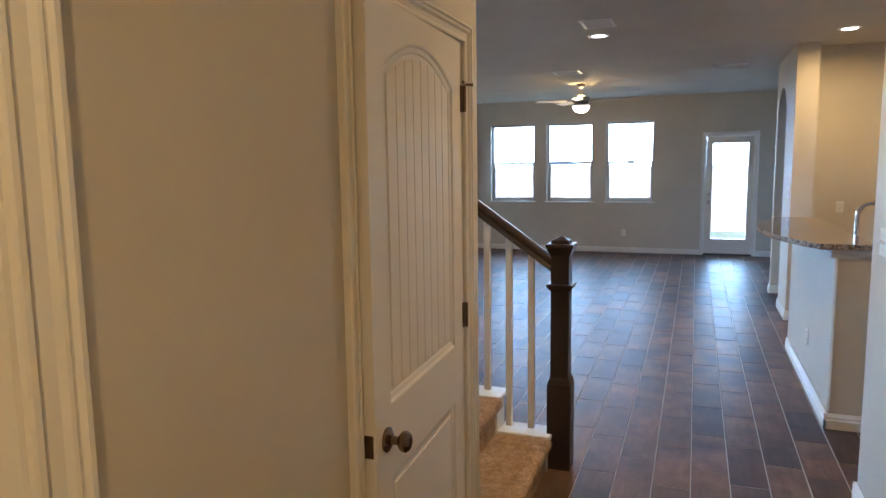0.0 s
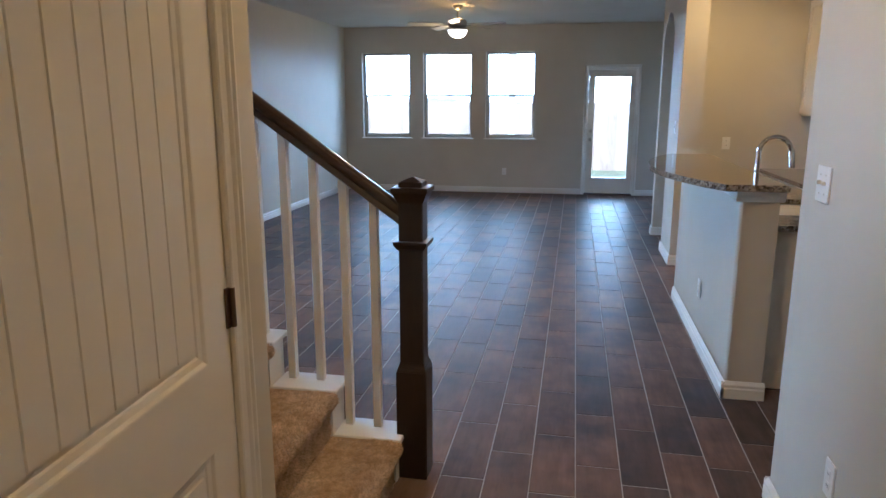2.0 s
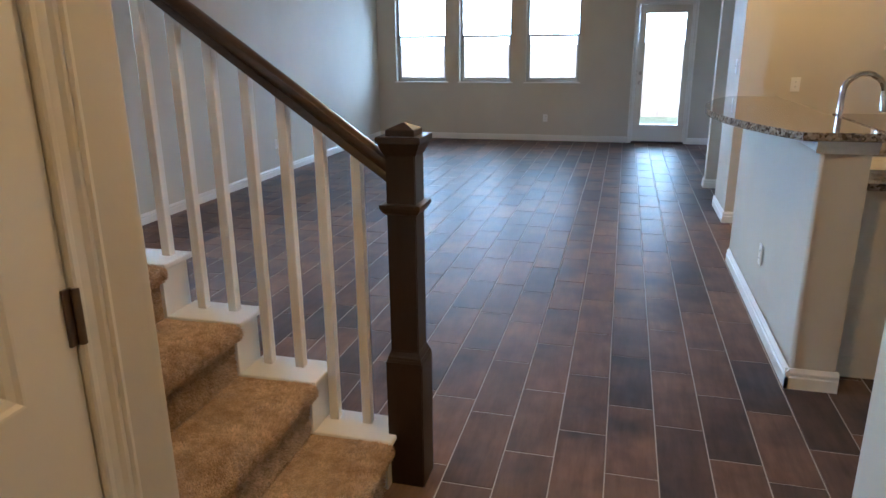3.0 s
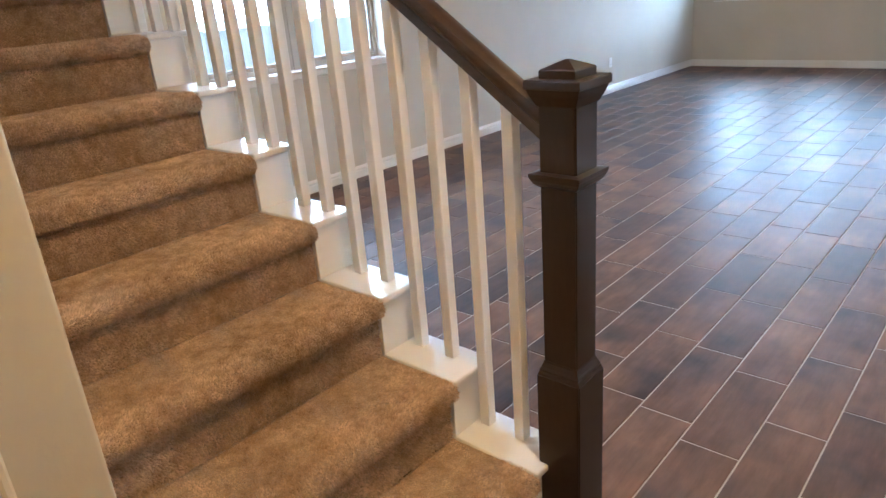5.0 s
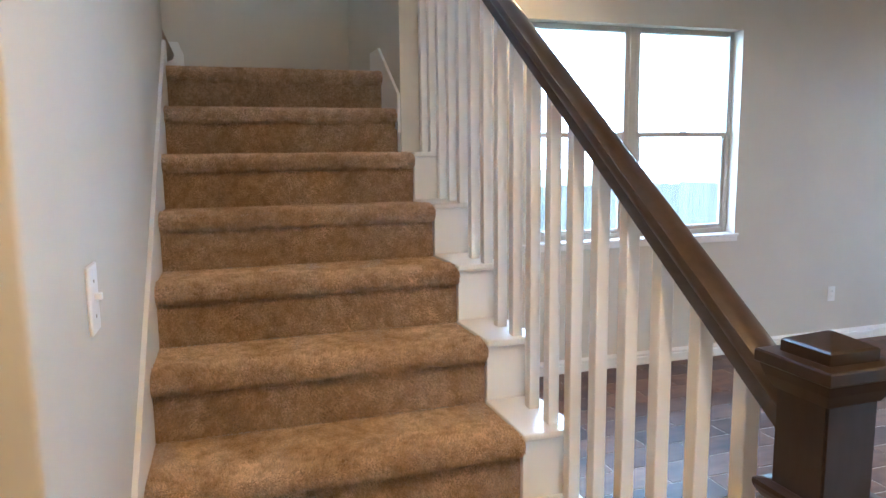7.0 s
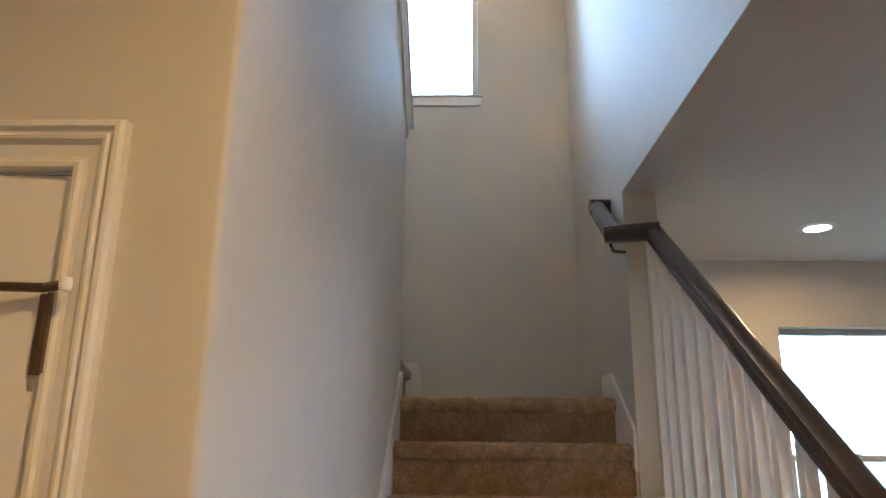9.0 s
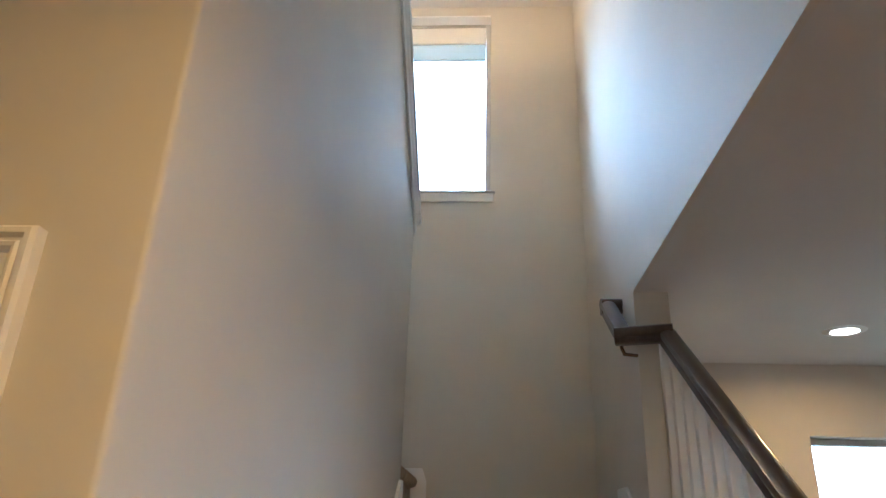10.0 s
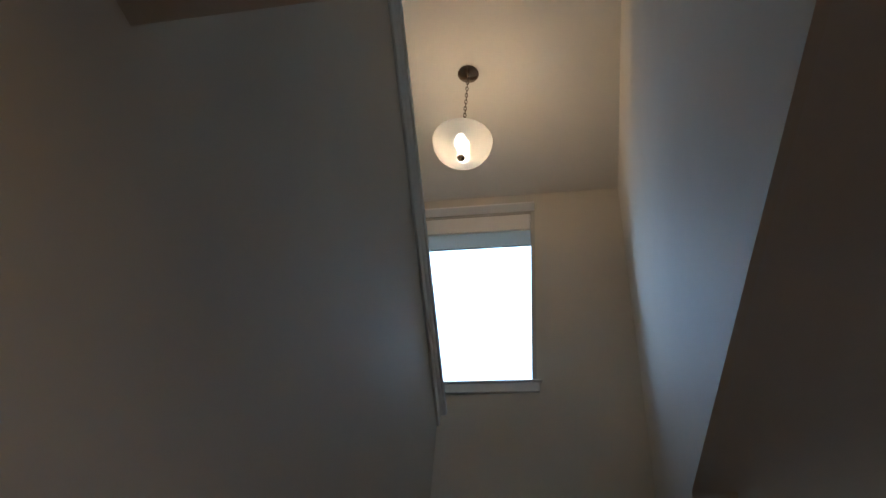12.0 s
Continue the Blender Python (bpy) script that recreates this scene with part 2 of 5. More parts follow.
M_LAWN = lawn()
M_HAZE = glowing("bright_haze", (0.78, 0.90, 1.0), 2.4)
M_HAZE_N = glowing("bright_haze_north", (0.74, 0.88, 1.0), 2.1)
M_CONCRETE = paint("patio_concrete", (0.42, 0.40, 0.37), 0.85, 0.002, 30, 0.3)


# ---- building helpers ----
def world_of(ob):
    return world_of(ob.parent) @ ob.matrix_parent_inverse @ ob.matrix_basis if ob.parent else ob.matrix_basis.copy()


def part(name, bm, mat, parent=None, label="", smooth=False):
    me = bpy.data.meshes.new(name)
    bmesh.ops.recalc_face_normals(bm, faces=bm.faces)
    if smooth:
        for f in bm.faces:
            f.smooth = True
    bm.to_mesh(me)
    bm.free()
    if smooth:
        me.set_sharp_from_angle(angle=radians(38))
    me.materials.append(mat)
    ob = new(name, me)
    if parent:
        ob.parent = parent
        ob.matrix_parent_inverse = world_of(parent).inverted()
    if label:
        tagged(ob, label)
    return ob


def thing(name, at, label, category, group="", kind=""):
    ob = new(name)
    ob.empty_display_size = 0.1
    ob.location = at
    return tagged(ob, label, category, group, kind)


def add_box(bm, x0, x1, y0, y1, z0, z1, bevel=0.0, seg=1):
    r = bmesh.ops.create_cube(bm, size=1)["verts"]
    for v in r:
        v.co = Vector(((x0 + x1) / 2 + v.co.x * (x1 - x0), (y0 + y1) / 2 + v.co.y * (y1 - y0), (z0 + z1) / 2 + v.co.z * (z1 - z0)))
    if bevel:
        es = list({e for v in r for e in v.link_edges})
        bmesh.ops.bevel(bm, geom=es, offset=bevel, segments=seg, affect="EDGES", profile=0.5)
    return bm


def box(*a, **k):
    return add_box(bmesh.new(), *a, **k)


AX = {"x": lambda a, u, v: (a, u, v), "y": lambda a, u, v: (u, a, v), "z": lambda a, u, v: (u, v, a)}


def add_prism(bm, poly, axis, a0, a1):
    """A flat outline carried along an axis."""
    put = AX[axis]
    lo = [bm.verts.new(put(a0, u, v)) for u, v in poly]
    hi = [bm.verts.new(put(a1, u, v)) for u, v in poly]
    bm.faces.new(lo)
    bm.faces.new(hi[::-1])
    for i in range(len(poly)):
        j = (i + 1) % len(poly)
        bm.faces.new((lo[i], hi[i], hi[j], lo[j]))
    return bm


def prism(*a):
    return add_prism(bmesh.new(), *a)


def slab(axis, a0, a1, u0, u1, v0, v1, holes=()):
    """A wall or ceiling with thickness and rectangular openings cut through it."""
    bm = bmesh.new()
    put = AX[axis]
    us = sorted({u0, u1, *[h[0] for h in holes], *[h[1] for h in holes]})
    vs = sorted({v0, v1, *[h[2] for h in holes], *[h[3] for h in holes]})
    us, vs = [u for u in us if u0 <= u <= u1], [v for v in vs if v0 <= v <= v1]
    vert = {}

    def p(a, u, v):
        k = (a, u, v)
        if k not in vert:
            vert[k] = bm.verts.new(put(a, u, v))
        return vert[k]

    def solid(i, j):
        if not (0 <= i < len(us) - 1 and 0 <= j < len(vs) - 1):
            return False
        cu, cv = (us[i] + us[i + 1]) / 2, (vs[j] + vs[j + 1]) / 2
        return not any(h[0] < cu < h[1] and h[2] < cv < h[3] for h in holes)

    for i in range(len(us) - 1):
        for j in range(len(vs) - 1):
            if not solid(i, j):
                continue
            a, b, c, d = us[i], us[i + 1], vs[j], vs[j + 1]
            for k in (a0, a1):
                bm.faces.new((p(k, a, c), p(k, b, c), p(k, b, d), p(k, a, d)))
            for di, dj, e in ((-1, 0, ((a, c), (a, d))), (1, 0, ((b, c), (b, d))), (0, -1, ((a, c), (b, c))), (0, 1, ((a, d), (b, d)))):
                if not solid(i + di, j + dj):
                    (x1, y1), (x2, y2) = e
                    bm.faces.new((p(a0, x1, y1), p(a0, x2, y2), p(a1, x2, y2), p(a1, x1, y1)))
    return bm


def lathe(profile, x, y, seg=28, z=0.0):
    bm = bmesh.new()
    rings = []
    for r, h in profile:
        if r < 1e-5:
            rings.append([bm.verts.new((x, y, z + h))])
        else:
            rings.append([bm.verts.new((x + r * math.cos(2 * math.pi * i / seg), y + r * math.sin(2 * math.pi * i / seg), z + h)) for i in range(seg)])
    for a, b in zip(rings, rings[1:]):
        for i in range(seg):
            j = (i + 1) % seg
            q = [a[i % len(a)], a[j % len(a)], b[j % len(b)], b[i % len(b)]]
            q = list(dict.fromkeys(q))
            if len(q) > 2:
                bm.faces.new(q)
    return bm


def turned(bm, m):
    bmesh.ops.transform(bm, matrix=m, verts=bm.verts)
    return bm


def sweep(points, outline, up=(0, 0, 1), closed_ends=True, scales=None):
    """An outline (sideways, upwards) carried along a line of points."""
    bm = bmesh.new()
    pts = [Vector(p) for p in points]
    rings = []
    up = Vector(up)
    for i, p in enumerate(pts):
        d0 = (p - pts[i - 1]).normalized() if i else (pts[1] - p).normalized()
        d1 = (pts[i + 1] - p).normalized() if i < len(pts) - 1 else d0
        d = (d0 + d1).normalized()
        side = d.cross(up)
        if side.length < 1e-4:
            side = d.cross(Vector((0, 1, 0)))
        side.normalize()
        top = side.cross(d)
        wide = 1 / max(0.4, math.cos(d0.angle(d1) / 2)) if d0.angle(d1) > 1e-4 else 1
        flat = abs(d0.cross(d1).dot(top)) > abs(d0.cross(d1).dot(side))
        s = scales[i] if scales else 1
        rings.append([bm.verts.new(p + side * (u * s * (wide if flat else 1)) + top * (v * s * (1 if flat else wide))) for u, v in outline])
    k = len(outline)
    for a, b in zip(rings, rings[1:]):
        for i in range(k):
            j = (i + 1) % k
            bm.faces.new((a[i], a[j], b[j], b[i]))
    if closed_ends:
        bm.faces.new(rings[0])
        bm.faces.new(rings[-1][::-1])
    return bm


def circle(r, seg=12):
    return [(r * math.cos(2 * math.pi * i / seg), r * math.sin(2 * math.pi * i / seg)) for i in range(seg)]


CASING = [(0.0, 0.0), (0.0, 0.009), (0.003, 0.012), (0.009, 0.013), (0.012, 0.008), (0.017, 0.0075), (0.030, 0.011), (0.036, 0.0175), (0.040, 0.019), (0.043, 0.016), (0.046, 0.016), (0.050, 0.022), (0.056, 0.022), (0.060, 0.017), (0.060, 0.0)]


def casing(axis, face, out, u0, u1, top, profile=CASING, z0=0.0):
    """Mitred moulding round a door opening, on the wall face, standing out along +-axis."""
    bm = bmesh.new()
    put = AX[axis]
    rings = []
    for k in range(4):
        ring = []
        for w, d in profile:
            u = (u0 - w, u0 - w, u1 + w, u1 + w)[k]
            z = (z0, top + w, top + w, z0)[k]
            ring.append(bm.verts.new(put(face + out * d, u, z)))
        rings.append(ring)
    n = len(profile)
    for a, b in zip(rings, rings[1:]):
        for i in range(n):
            j = (i + 1) % n
            bm.faces.new((a[i], a[j], b[j], b[i]))
    bm.faces.new(rings[0])
    bm.faces.new(rings[3][::-1])
    return bm


BASE = [(0, 0), (0.016, 0), (0.016, 0.054), (0.011, 0.060), (0.011, 0.066), (0.014, 0.070), (0.014, 0.077), (0.008, 0.087), (0.004, 0.095), (0, 0.095)]
base_count = 0


def baseboard(axis, face, out, a0, a1, z=0.0, tall=1.0):
    """A run of moulded skirting on a wall face; axis is the direction it runs in."""
    bm = bmesh.new()
    poly = [(face + out * d, z + h * tall) for d, h in BASE]
    if axis == "y":
        lo = [bm.verts.new((u, a0, v)) for u, v in poly]
        hi = [bm.verts.new((u, a1, v)) for u, v in poly]
    else:
        lo = [bm.verts.new((a0, u, v)) for u, v in poly]
        hi = [bm.verts.new((a1, u, v)) for u, v in poly]
    bm.faces.new(lo)
    bm.faces.new(hi[::-1])
    for i in range(len(poly)):
        j = (i + 1) % len(poly)
        bm.faces.new((lo[i], hi[i], hi[j], lo[j]))
    ob = part("baseboard", bm, M_TRIM)
    return tagged(ob, "white moulded wooden baseboard along the wall", "baseboard", kind="structure")

# ---- structure ----
Z1, Z2 = 2.75, 5.33
XL, YF = -3.30, 9.19
XC, YS, YB = -0.08, -0.955, 0.01
XR = 1.448
AW = 1.58
HX, HY, HY1 = 1.472, 1.13, 3.05
YE = 0.165
RISE, RUN = 0.19, 0.266


def structure(ob, label, category):
    return tagged(ob, label, category, kind="structure")


def rounded_corner(cx, cy, sx, sy, r=0.02, n=6):
    """Points of a quarter round; (cx, cy) is the sharp corner, sx and sy point into the solid."""
    return [(cx + sx * r * (1 - math.sin(i * math.pi / 2 / n)), cy + sy * r * (1 - math.cos(i * math.pi / 2 / n))) for i in range(n + 1)]


FAR_WINDOWS = ((-2.985, -2.14), (-1.915, -1.075), (-0.845, -0.015))
SILL_Z, HEAD_Z = 0.915, 2.33
LEFT_WIN = (1.155, 2.825, 0.915, 2.36)
UP_WIN = (-1.50, -0.57, 3.835, 5.26)
# added opening, out of view, for fill daylight from the east
FILL_WIN = (6.3, 8.5, 0.75, 2.33)
FD = (0.83, 1.605, 2.05)
CD = (-1.957, -1.13, 2.045)

structure(part("ceiling", slab("z", Z1, Z1 + 0.3, -3.5, 5.2, -5.3, 9.4, [(-3.5, -0.13, -2.3, 0.03)]), M_CEIL),
          "flat painted ceiling with fine sprayed texture", "ceiling")
structure(part("ceiling_upper", slab("z", Z2, Z2 + 0.12, -3.5, -0.13, -2.3, 0.15), M_CEIL),
          "flat painted ceiling high over the stairwell", "ceiling")
structure(part("wall_west", slab("x", XL - 0.19, XL, -2.3, 9.4, -0.4, Z2, [LEFT_WIN, UP_WIN]), M_WALL),
          "greige painted outer wall with window openings", "wall")
structure(part("wall_north", slab("y", YF, YF + 0.17, XL, 5.2, -0.4, Z1,
               [(a, b, SILL_Z, HEAD_Z) for a, b in FAR_WINDOWS] + [(FD[0], FD[1], -0.01, FD[2])]), M_WALL),
          "greige painted wall with three windows and a patio door", "wall")
structure(part("wall_landing", prism([(XL, -0.02), (-2.10, -0.02), (-2.10, Z1), (-0.25, Z1), (-0.25, Z2), (XL, Z2)], "y", YB, 0.03), M_WALL),
          "greige painted wall beside and above the stair balustrade", "wall")
structure(part("wall_landing_back", prism([(XL, -0.02), (-2.10, -0.02), (-2.10, Z1), (-2.099, Z1 + 0.3), (-0.25, Z1 + 0.3), (-0.25, Z2), (XL, Z2)], "y", 0.03, 0.15), M_WALL),
          "greige painted wall between stairwell and living room", "wall")
structure(part("wall_header", slab("x", -0.25, -0.13, -2.2, YB, Z1, Z2), M_WALL), "greige painted wall above the hall ceiling edge", "wall")
SLOPE = RISE / RUN
CAP0 = 3.26
structure(part("wall_stair", prism([(-2.515, -0.02), (XC - 0.02, -0.02), (XC - 0.02, Z1), (-0.25, Z1), (-0.25, CAP0 + SLOPE * 2.265), (-2.515, CAP0)], "y", YS - 0.115, YS), M_WALL),
          "greige painted stair wall with a sloping top", "wall")
structure(part("wall_stair_back", slab("y", -2.3, -2.2, XL, -0.13, 0, Z2), M_WALL), "greige painted wall behind the upper flight", "wall")
structure(part("wall_closet", slab("x", XC - 0.115, XC, -5.2, YS - 0.02, -0.02, Z1, [(CD[0], CD[1], -0.02, CD[2]), (-3.63, -2.832, -0.02, CD[2])]), M_WALL),
          "warm-lit painted hall wall with a closet door", "wall")
corner = [(XC - 0.02, YS)] + rounded_corner(XC, YS, -1, -1, 0.008) + [(XC, YS - 0.02)]
structure(part("wall_corner", prism(corner + [(XC - 0.02, YS - 0.02)], "z", -0.02, Z1), M_WALL, smooth=True), "rounded plaster corner of the hall wall", "wall")
structure(part("wall_hall_east", slab("x", XR, XR + 0.13, -5.2, YE - 0.02, -0.02, Z1), M_WALL), "pale painted hall wall with switches", "wall")
structure(part("wall_hall_end", prism(rounded_corner(XR, YE, 1, -1) + [(XR + 0.02, YE - 0.02), (XR + 0.13, YE - 0.02), (XR + 0.13, YE)], "z", -0.02, Z1), M_WALL, smooth=True),
          "rounded end of the hall wall", "wall")
structure(part("wall_south", slab("y", -5.32, -5.2, XC - 0.115, 5.2, -0.02, Z1), M_WALL), "painted wall at the front of the hall", "wall")
structure(part("wall_closet_back", slab("x", -1.0, -0.9, -5.2, YS - 0.115, -0.02, Z1), M_WALL), "painted wall inside the closet", "wall")
structure(part("wall_east", slab("x", 5.2, 5.39, -5.32, 9.4, -0.4, Z1, [FILL_WIN]), M_WALL), "painted wall beyond the kitchen", "wall")
structure(part("wall_kitchen_south", slab("y", 0.03, 0.14, XR + 0.13, 5.2, -0.02, Z1), M_WALL), "painted wall at the side of the kitchen", "wall")
structure(part("wall_kitchen_north", slab("y", 4.50, 4.62, AW + 0.20, 5.2, -0.02, Z1), M_WALL), "warm-lit painted kitchen wall", "wall")


def arch_wall():
    """The short wall with an arched opening between kitchen and dining nook."""
    bm = bmesh.new()
    y0, y1, top, spring = 4.88, 5.73, 2.43, 2.05
    n = 20
    arc = [(y0 + (y1 - y0) * (1 - math.cos(math.pi * i / n)) / 2, spring + (top - spring) * math.sin(math.pi * i / n)) for i in range(n + 1)]
    ya, yb = 4.20, 5.86
    for xa, flip in ((AW, 1), (AW + 0.20, 0)):
        v = {}

        def p(y, z):
            k = (round(y, 5), round(z, 5))
            if k not in v:
                v[k] = bm.verts.new((xa, y, z))
            return v[k]
        bm.faces.new((p(ya, -0.02), p(y0, -0.02), p(y0, spring), p(y0, Z1), p(ya, Z1)))
        bm.faces.new((p(y1, -0.02), p(yb, -0.02), p(yb, Z1), p(y1, Z1), p(y1, spring)))
        for a, b in zip(arc, arc[1:]):
            bm.faces.new((p(*a), p(*b), p(b[0], Z1), p(a[0], Z1)))
    edge = [(y0, -0.02), *arc, (y1, -0.02)]
    for a, b in zip(edge, edge[1:]):
        bm.faces.new([bm.verts.new(c) for c in ((AW, *a), (AW, *b), (AW + 0.20, *b), (AW + 0.20, *a))])
    for y in (ya, yb):
        bm.faces.new([bm.verts.new(c) for c in ((AW, y, -0.02), (AW, y, Z1), (AW + 0.20, y, Z1), (AW + 0.20, y, -0.02))])
    bmesh.ops.remove_doubles(bm, verts=bm.verts, dist=0.0001)
    return bm


structure(part("wall_arch", arch_wall(), M_WALL), "painted wall with a tall arched opening", "wall")

# half wall of the breakfast bar, with rounded near corners
structure(part("half_wall", prism([(HX, HY1), *rounded_corner(HX, HY, 1, 1), (HX + 0.185, HY), (HX + 0.185, HY1)], "z", -0.02, 1.095), M_WALL),
          "painted half wall carrying the breakfast bar", "half wall")

# ground outside and sub-floor
structure(part("ground", slab("z", -0.45, -0.35, -400, 400, -400, 400), M_LAWN), "dry green lawn around the house", "ground")
structure(part("patio", slab("z", -0.345, -0.06, -0.9, 4.0, 9.38, 12.6), M_CONCRETE), "pale concrete patio slab", "patio")
floor = structure(part("floor", prism([(XL - 0.1, -2.3), (-1.0, -2.3), (-1.0, -5.3), (5.2, -5.3), (5.2, 9.37), (XL - 0.1, 9.37)], "z", -0.3, -0.0022), M_GROUT), "dark wood-look tiled floor with pale grout lines", "floor")
roof = structure(part("roof", slab("z", 3.3, 3.4, -0.15, 5.6, -5.6, 9.7), M_ROOF), "flat closing roof over the single storey", "roof")
structure(part("roof_upper", slab("z", 5.46, 5.56, -3.8, 0.2, -2.6, 0.4), M_ROOF), "closing roof over the stairwell", "roof")

# skirting
for run in (("y", XL, 1, 0.15, YF), ("x", YF, -1, XL + 0.013, FD[0] - 0.06), ("x", YF, -1, FD[1] + 0.06, 5.2),
            ("y", XR, -1, -5.2, YE), ("x", YE, 1, XR - 0.013, XR + 0.13),
            ("y", HX, -1, HY - 0.016, HY1), ("x", HY, -1, HX - 0.016, HX + 0.20), ("y", AW, -1, 4.187, 4.88), ("x", 4.20, -1, AW - 0.013, AW + 0.20),
            ("y", AW, -1, 5.73, 5.873), ("x", 5.73, -1, AW - 0.013, AW + 0.20), ("x", 4.88, 1, AW - 0.013, AW + 0.20),
            ("x", 0.15, 1, XL + 0.013, -2.09), ("y", XC, 1, -2.747, CD[0] - 0.06), ("y", XC, 1, CD[1] + 0.06, YS), ("x", -2.2, 1, XL, -2.5)):
    baseboard(*run)


# ---- windows ----
def window(name, axis, face, out, u0, u1, z0, z1, units=1, sash=True, label="", apron=0.0):
    """A single-hung window set into its opening; out is the way to the outside."""
    c = {"x": (face + out * 0.1, (u0 + u1) / 2, z0), "y": ((u0 + u1) / 2, face + out * 0.1, z0)}[axis]
    w = thing(name, c, label, "window", kind="structure")
    put = AX[axis]

    def bar(nm, parent, a0, a1, ua, ub, za, zb, mat=M_VINYL, bevel=0.004):
        p0, p1 = put(face + out * a0, ua, za), put(face + out * a1, ub, zb)
        lo, hi = [min(a, b) for a, b in zip(p0, p1)], [max(a, b) for a, b in zip(p0, p1)]
        return part(nm, box(lo[0], hi[0], lo[1], hi[1], lo[2], hi[2], bevel=bevel), mat, parent)
    fr = 0.035
    mull = 0.055
    span = (u1 - u0 - mull * (units - 1)) / units
    zm = z0 + (z1 - z0) * 0.497
    for k in range(units):
        a = u0 + k * (span + mull)
        b = a + span
        if k:
            bar("mullion", w, 0.085, 0.16, a - mull, a, z0, z1)
        for (ua, ub, za, zb) in ((a, a + fr, z0, z1), (b - fr, b, z0, z1), (a + fr, b - fr, z1 - fr, z1), (a + fr, b - fr, z0, z0 + fr)):
            bar("frame", w, 0.09, 0.155, ua, ub, za, zb)
        if sash:
            up = bar("meeting_rail", w, 0.10, 0.145, a + fr, b - fr, zm - 0.018, zm + 0.018)
            low = 0.022
            for (ua, ub, za, zb) in ((a + fr, a + fr + low, z0 + fr, zm - 0.018), (b - fr - low, b - fr, z0 + fr, zm - 0.018), (a + fr + low, b - fr - low, z0 + fr, z0 + fr + 0.03)):
                bar("sash", w, 0.102, 0.126, ua, ub, za, zb)
            p1 = bar("pane", w, 0.112, 0.116, a + fr + low, b - fr - low, z0 + fr + 0.03, zm - 0.018, M_GLASS, 0)
            p2 = bar("pane", w, 0.132, 0.136, a + fr, b - fr, zm + 0.018, z1 - fr, M_GLASS, 0)
            panes = (p1, p2)
            bar("latch", w, 0.09, 0.105, (a + b) / 2 - 0.03, (a + b) / 2 + 0.03, zm + 0.018, zm + 0.03, M_PLASTIC)
        else:
            panes = (bar("pane", w, 0.118, 0.122, a + fr, b - fr, z0 + fr, z1 - fr, M_GLASS, 0),)
        for p in panes:
            p.visible_shadow = False
    bar("stool", w, -0.022, 0.09, u0 - 0.03, u1 + 0.03, z0 - 0.018, z0 - 0.001, M_TRIM, 0.006)
    if apron:
        bar("apron", w, -0.014, -0.001, u0 - 0.02, u1 + 0.02, z0 - 0.018 - apron, z0 - 0.019, M_TRIM, 0.004)
    return w


for i, (a, b) in enumerate(FAR_WINDOWS):
    window("window_%d" % (i + 1), "y", YF, 1, a, b, SILL_Z, HEAD_Z, label="single-hung window with slim taupe frame and white sill")
window("window_4", "x", XL, -1, *LEFT_WIN[:2], *LEFT_WIN[2:], units=2, apron=0.04, label="twin single-hung window with taupe frame beside the stairs")
# unseen window, put in only to brighten the far walls
window("window_6", "x", 5.2, 1, *FILL_WIN, units=2, label="added unseen twin window with taupe frame that lets in fill daylight")
upw = window("window_5", "x", XL, -1, *UP_WIN, sash=False, apron=0.06, label="tall fixed window high above the stair landing")
def pale_shade():
    m = material("pale_shade", (0.50, 0.52, 0.50), 0.7)
    n, l, b = nodes_of(m)
    t, x = n.new("ShaderNodeBsdfTranslucent"), n.new("ShaderNodeMixShader")
    t.inputs[0].default_value = (0.46, 0.47, 0.44, 1)
    l.new(b.outputs[0], x.inputs[1])
    l.new(t.outputs[0], x.inputs[2])
    l.new(x.outputs[0], n["Material Output"].inputs[0])
    return m


part("shade_roll", box(XL - 0.117, XL - 0.093, UP_WIN[0] + 0.036, UP_WIN[1] - 0.036, UP_WIN[3] - 0.32, UP_WIN[3] - 0.185, bevel=0.004),
     pale_shade(), upw, "pale band across the window head")
# white board added so the head reveal looks lit from outside
part("head_brightener", box(XL - 0.087, XL - 0.002, UP_WIN[0] + 0.002, UP_WIN[1] - 0.002, UP_WIN[3] - 0.012, UP_WIN[3] - 0.001), M_TRIM, upw, "added white board giving the window head its lit look")
part("head_frame", box(XL - 0.15, XL - 0.088, UP_WIN[0] + 0.036, UP_WIN[1] - 0.036, UP_WIN[3] - 0.18, UP_WIN[3] - 0.036, bevel=0.004), M_TRIM, upw)


# ---- doors ----
def knob(parent, at, normal, mat=M_BRONZE):
    """A round door knob with its rose; normal is the way it stands out."""
    prof = [(0.0, 0.0), (0.032, 0.0), (0.033, 0.006), (0.024, 0.012), (0.012, 0.016), (0.011, 0.034), (0.020, 0.038), (0.027, 0.046), (0.028, 0.056), (0.022, 0.064), (0.014, 0.067), (0.0, 0.066)]
    rot = Vector((0, 0, 1)).rotation_difference(Vector(normal)).to_matrix().to_4x4()
    return part("knob", turned(lathe(prof, 0, 0, 24), Matrix.Translation(at) @ rot), mat, parent, "aged bronze round knob", smooth=True)


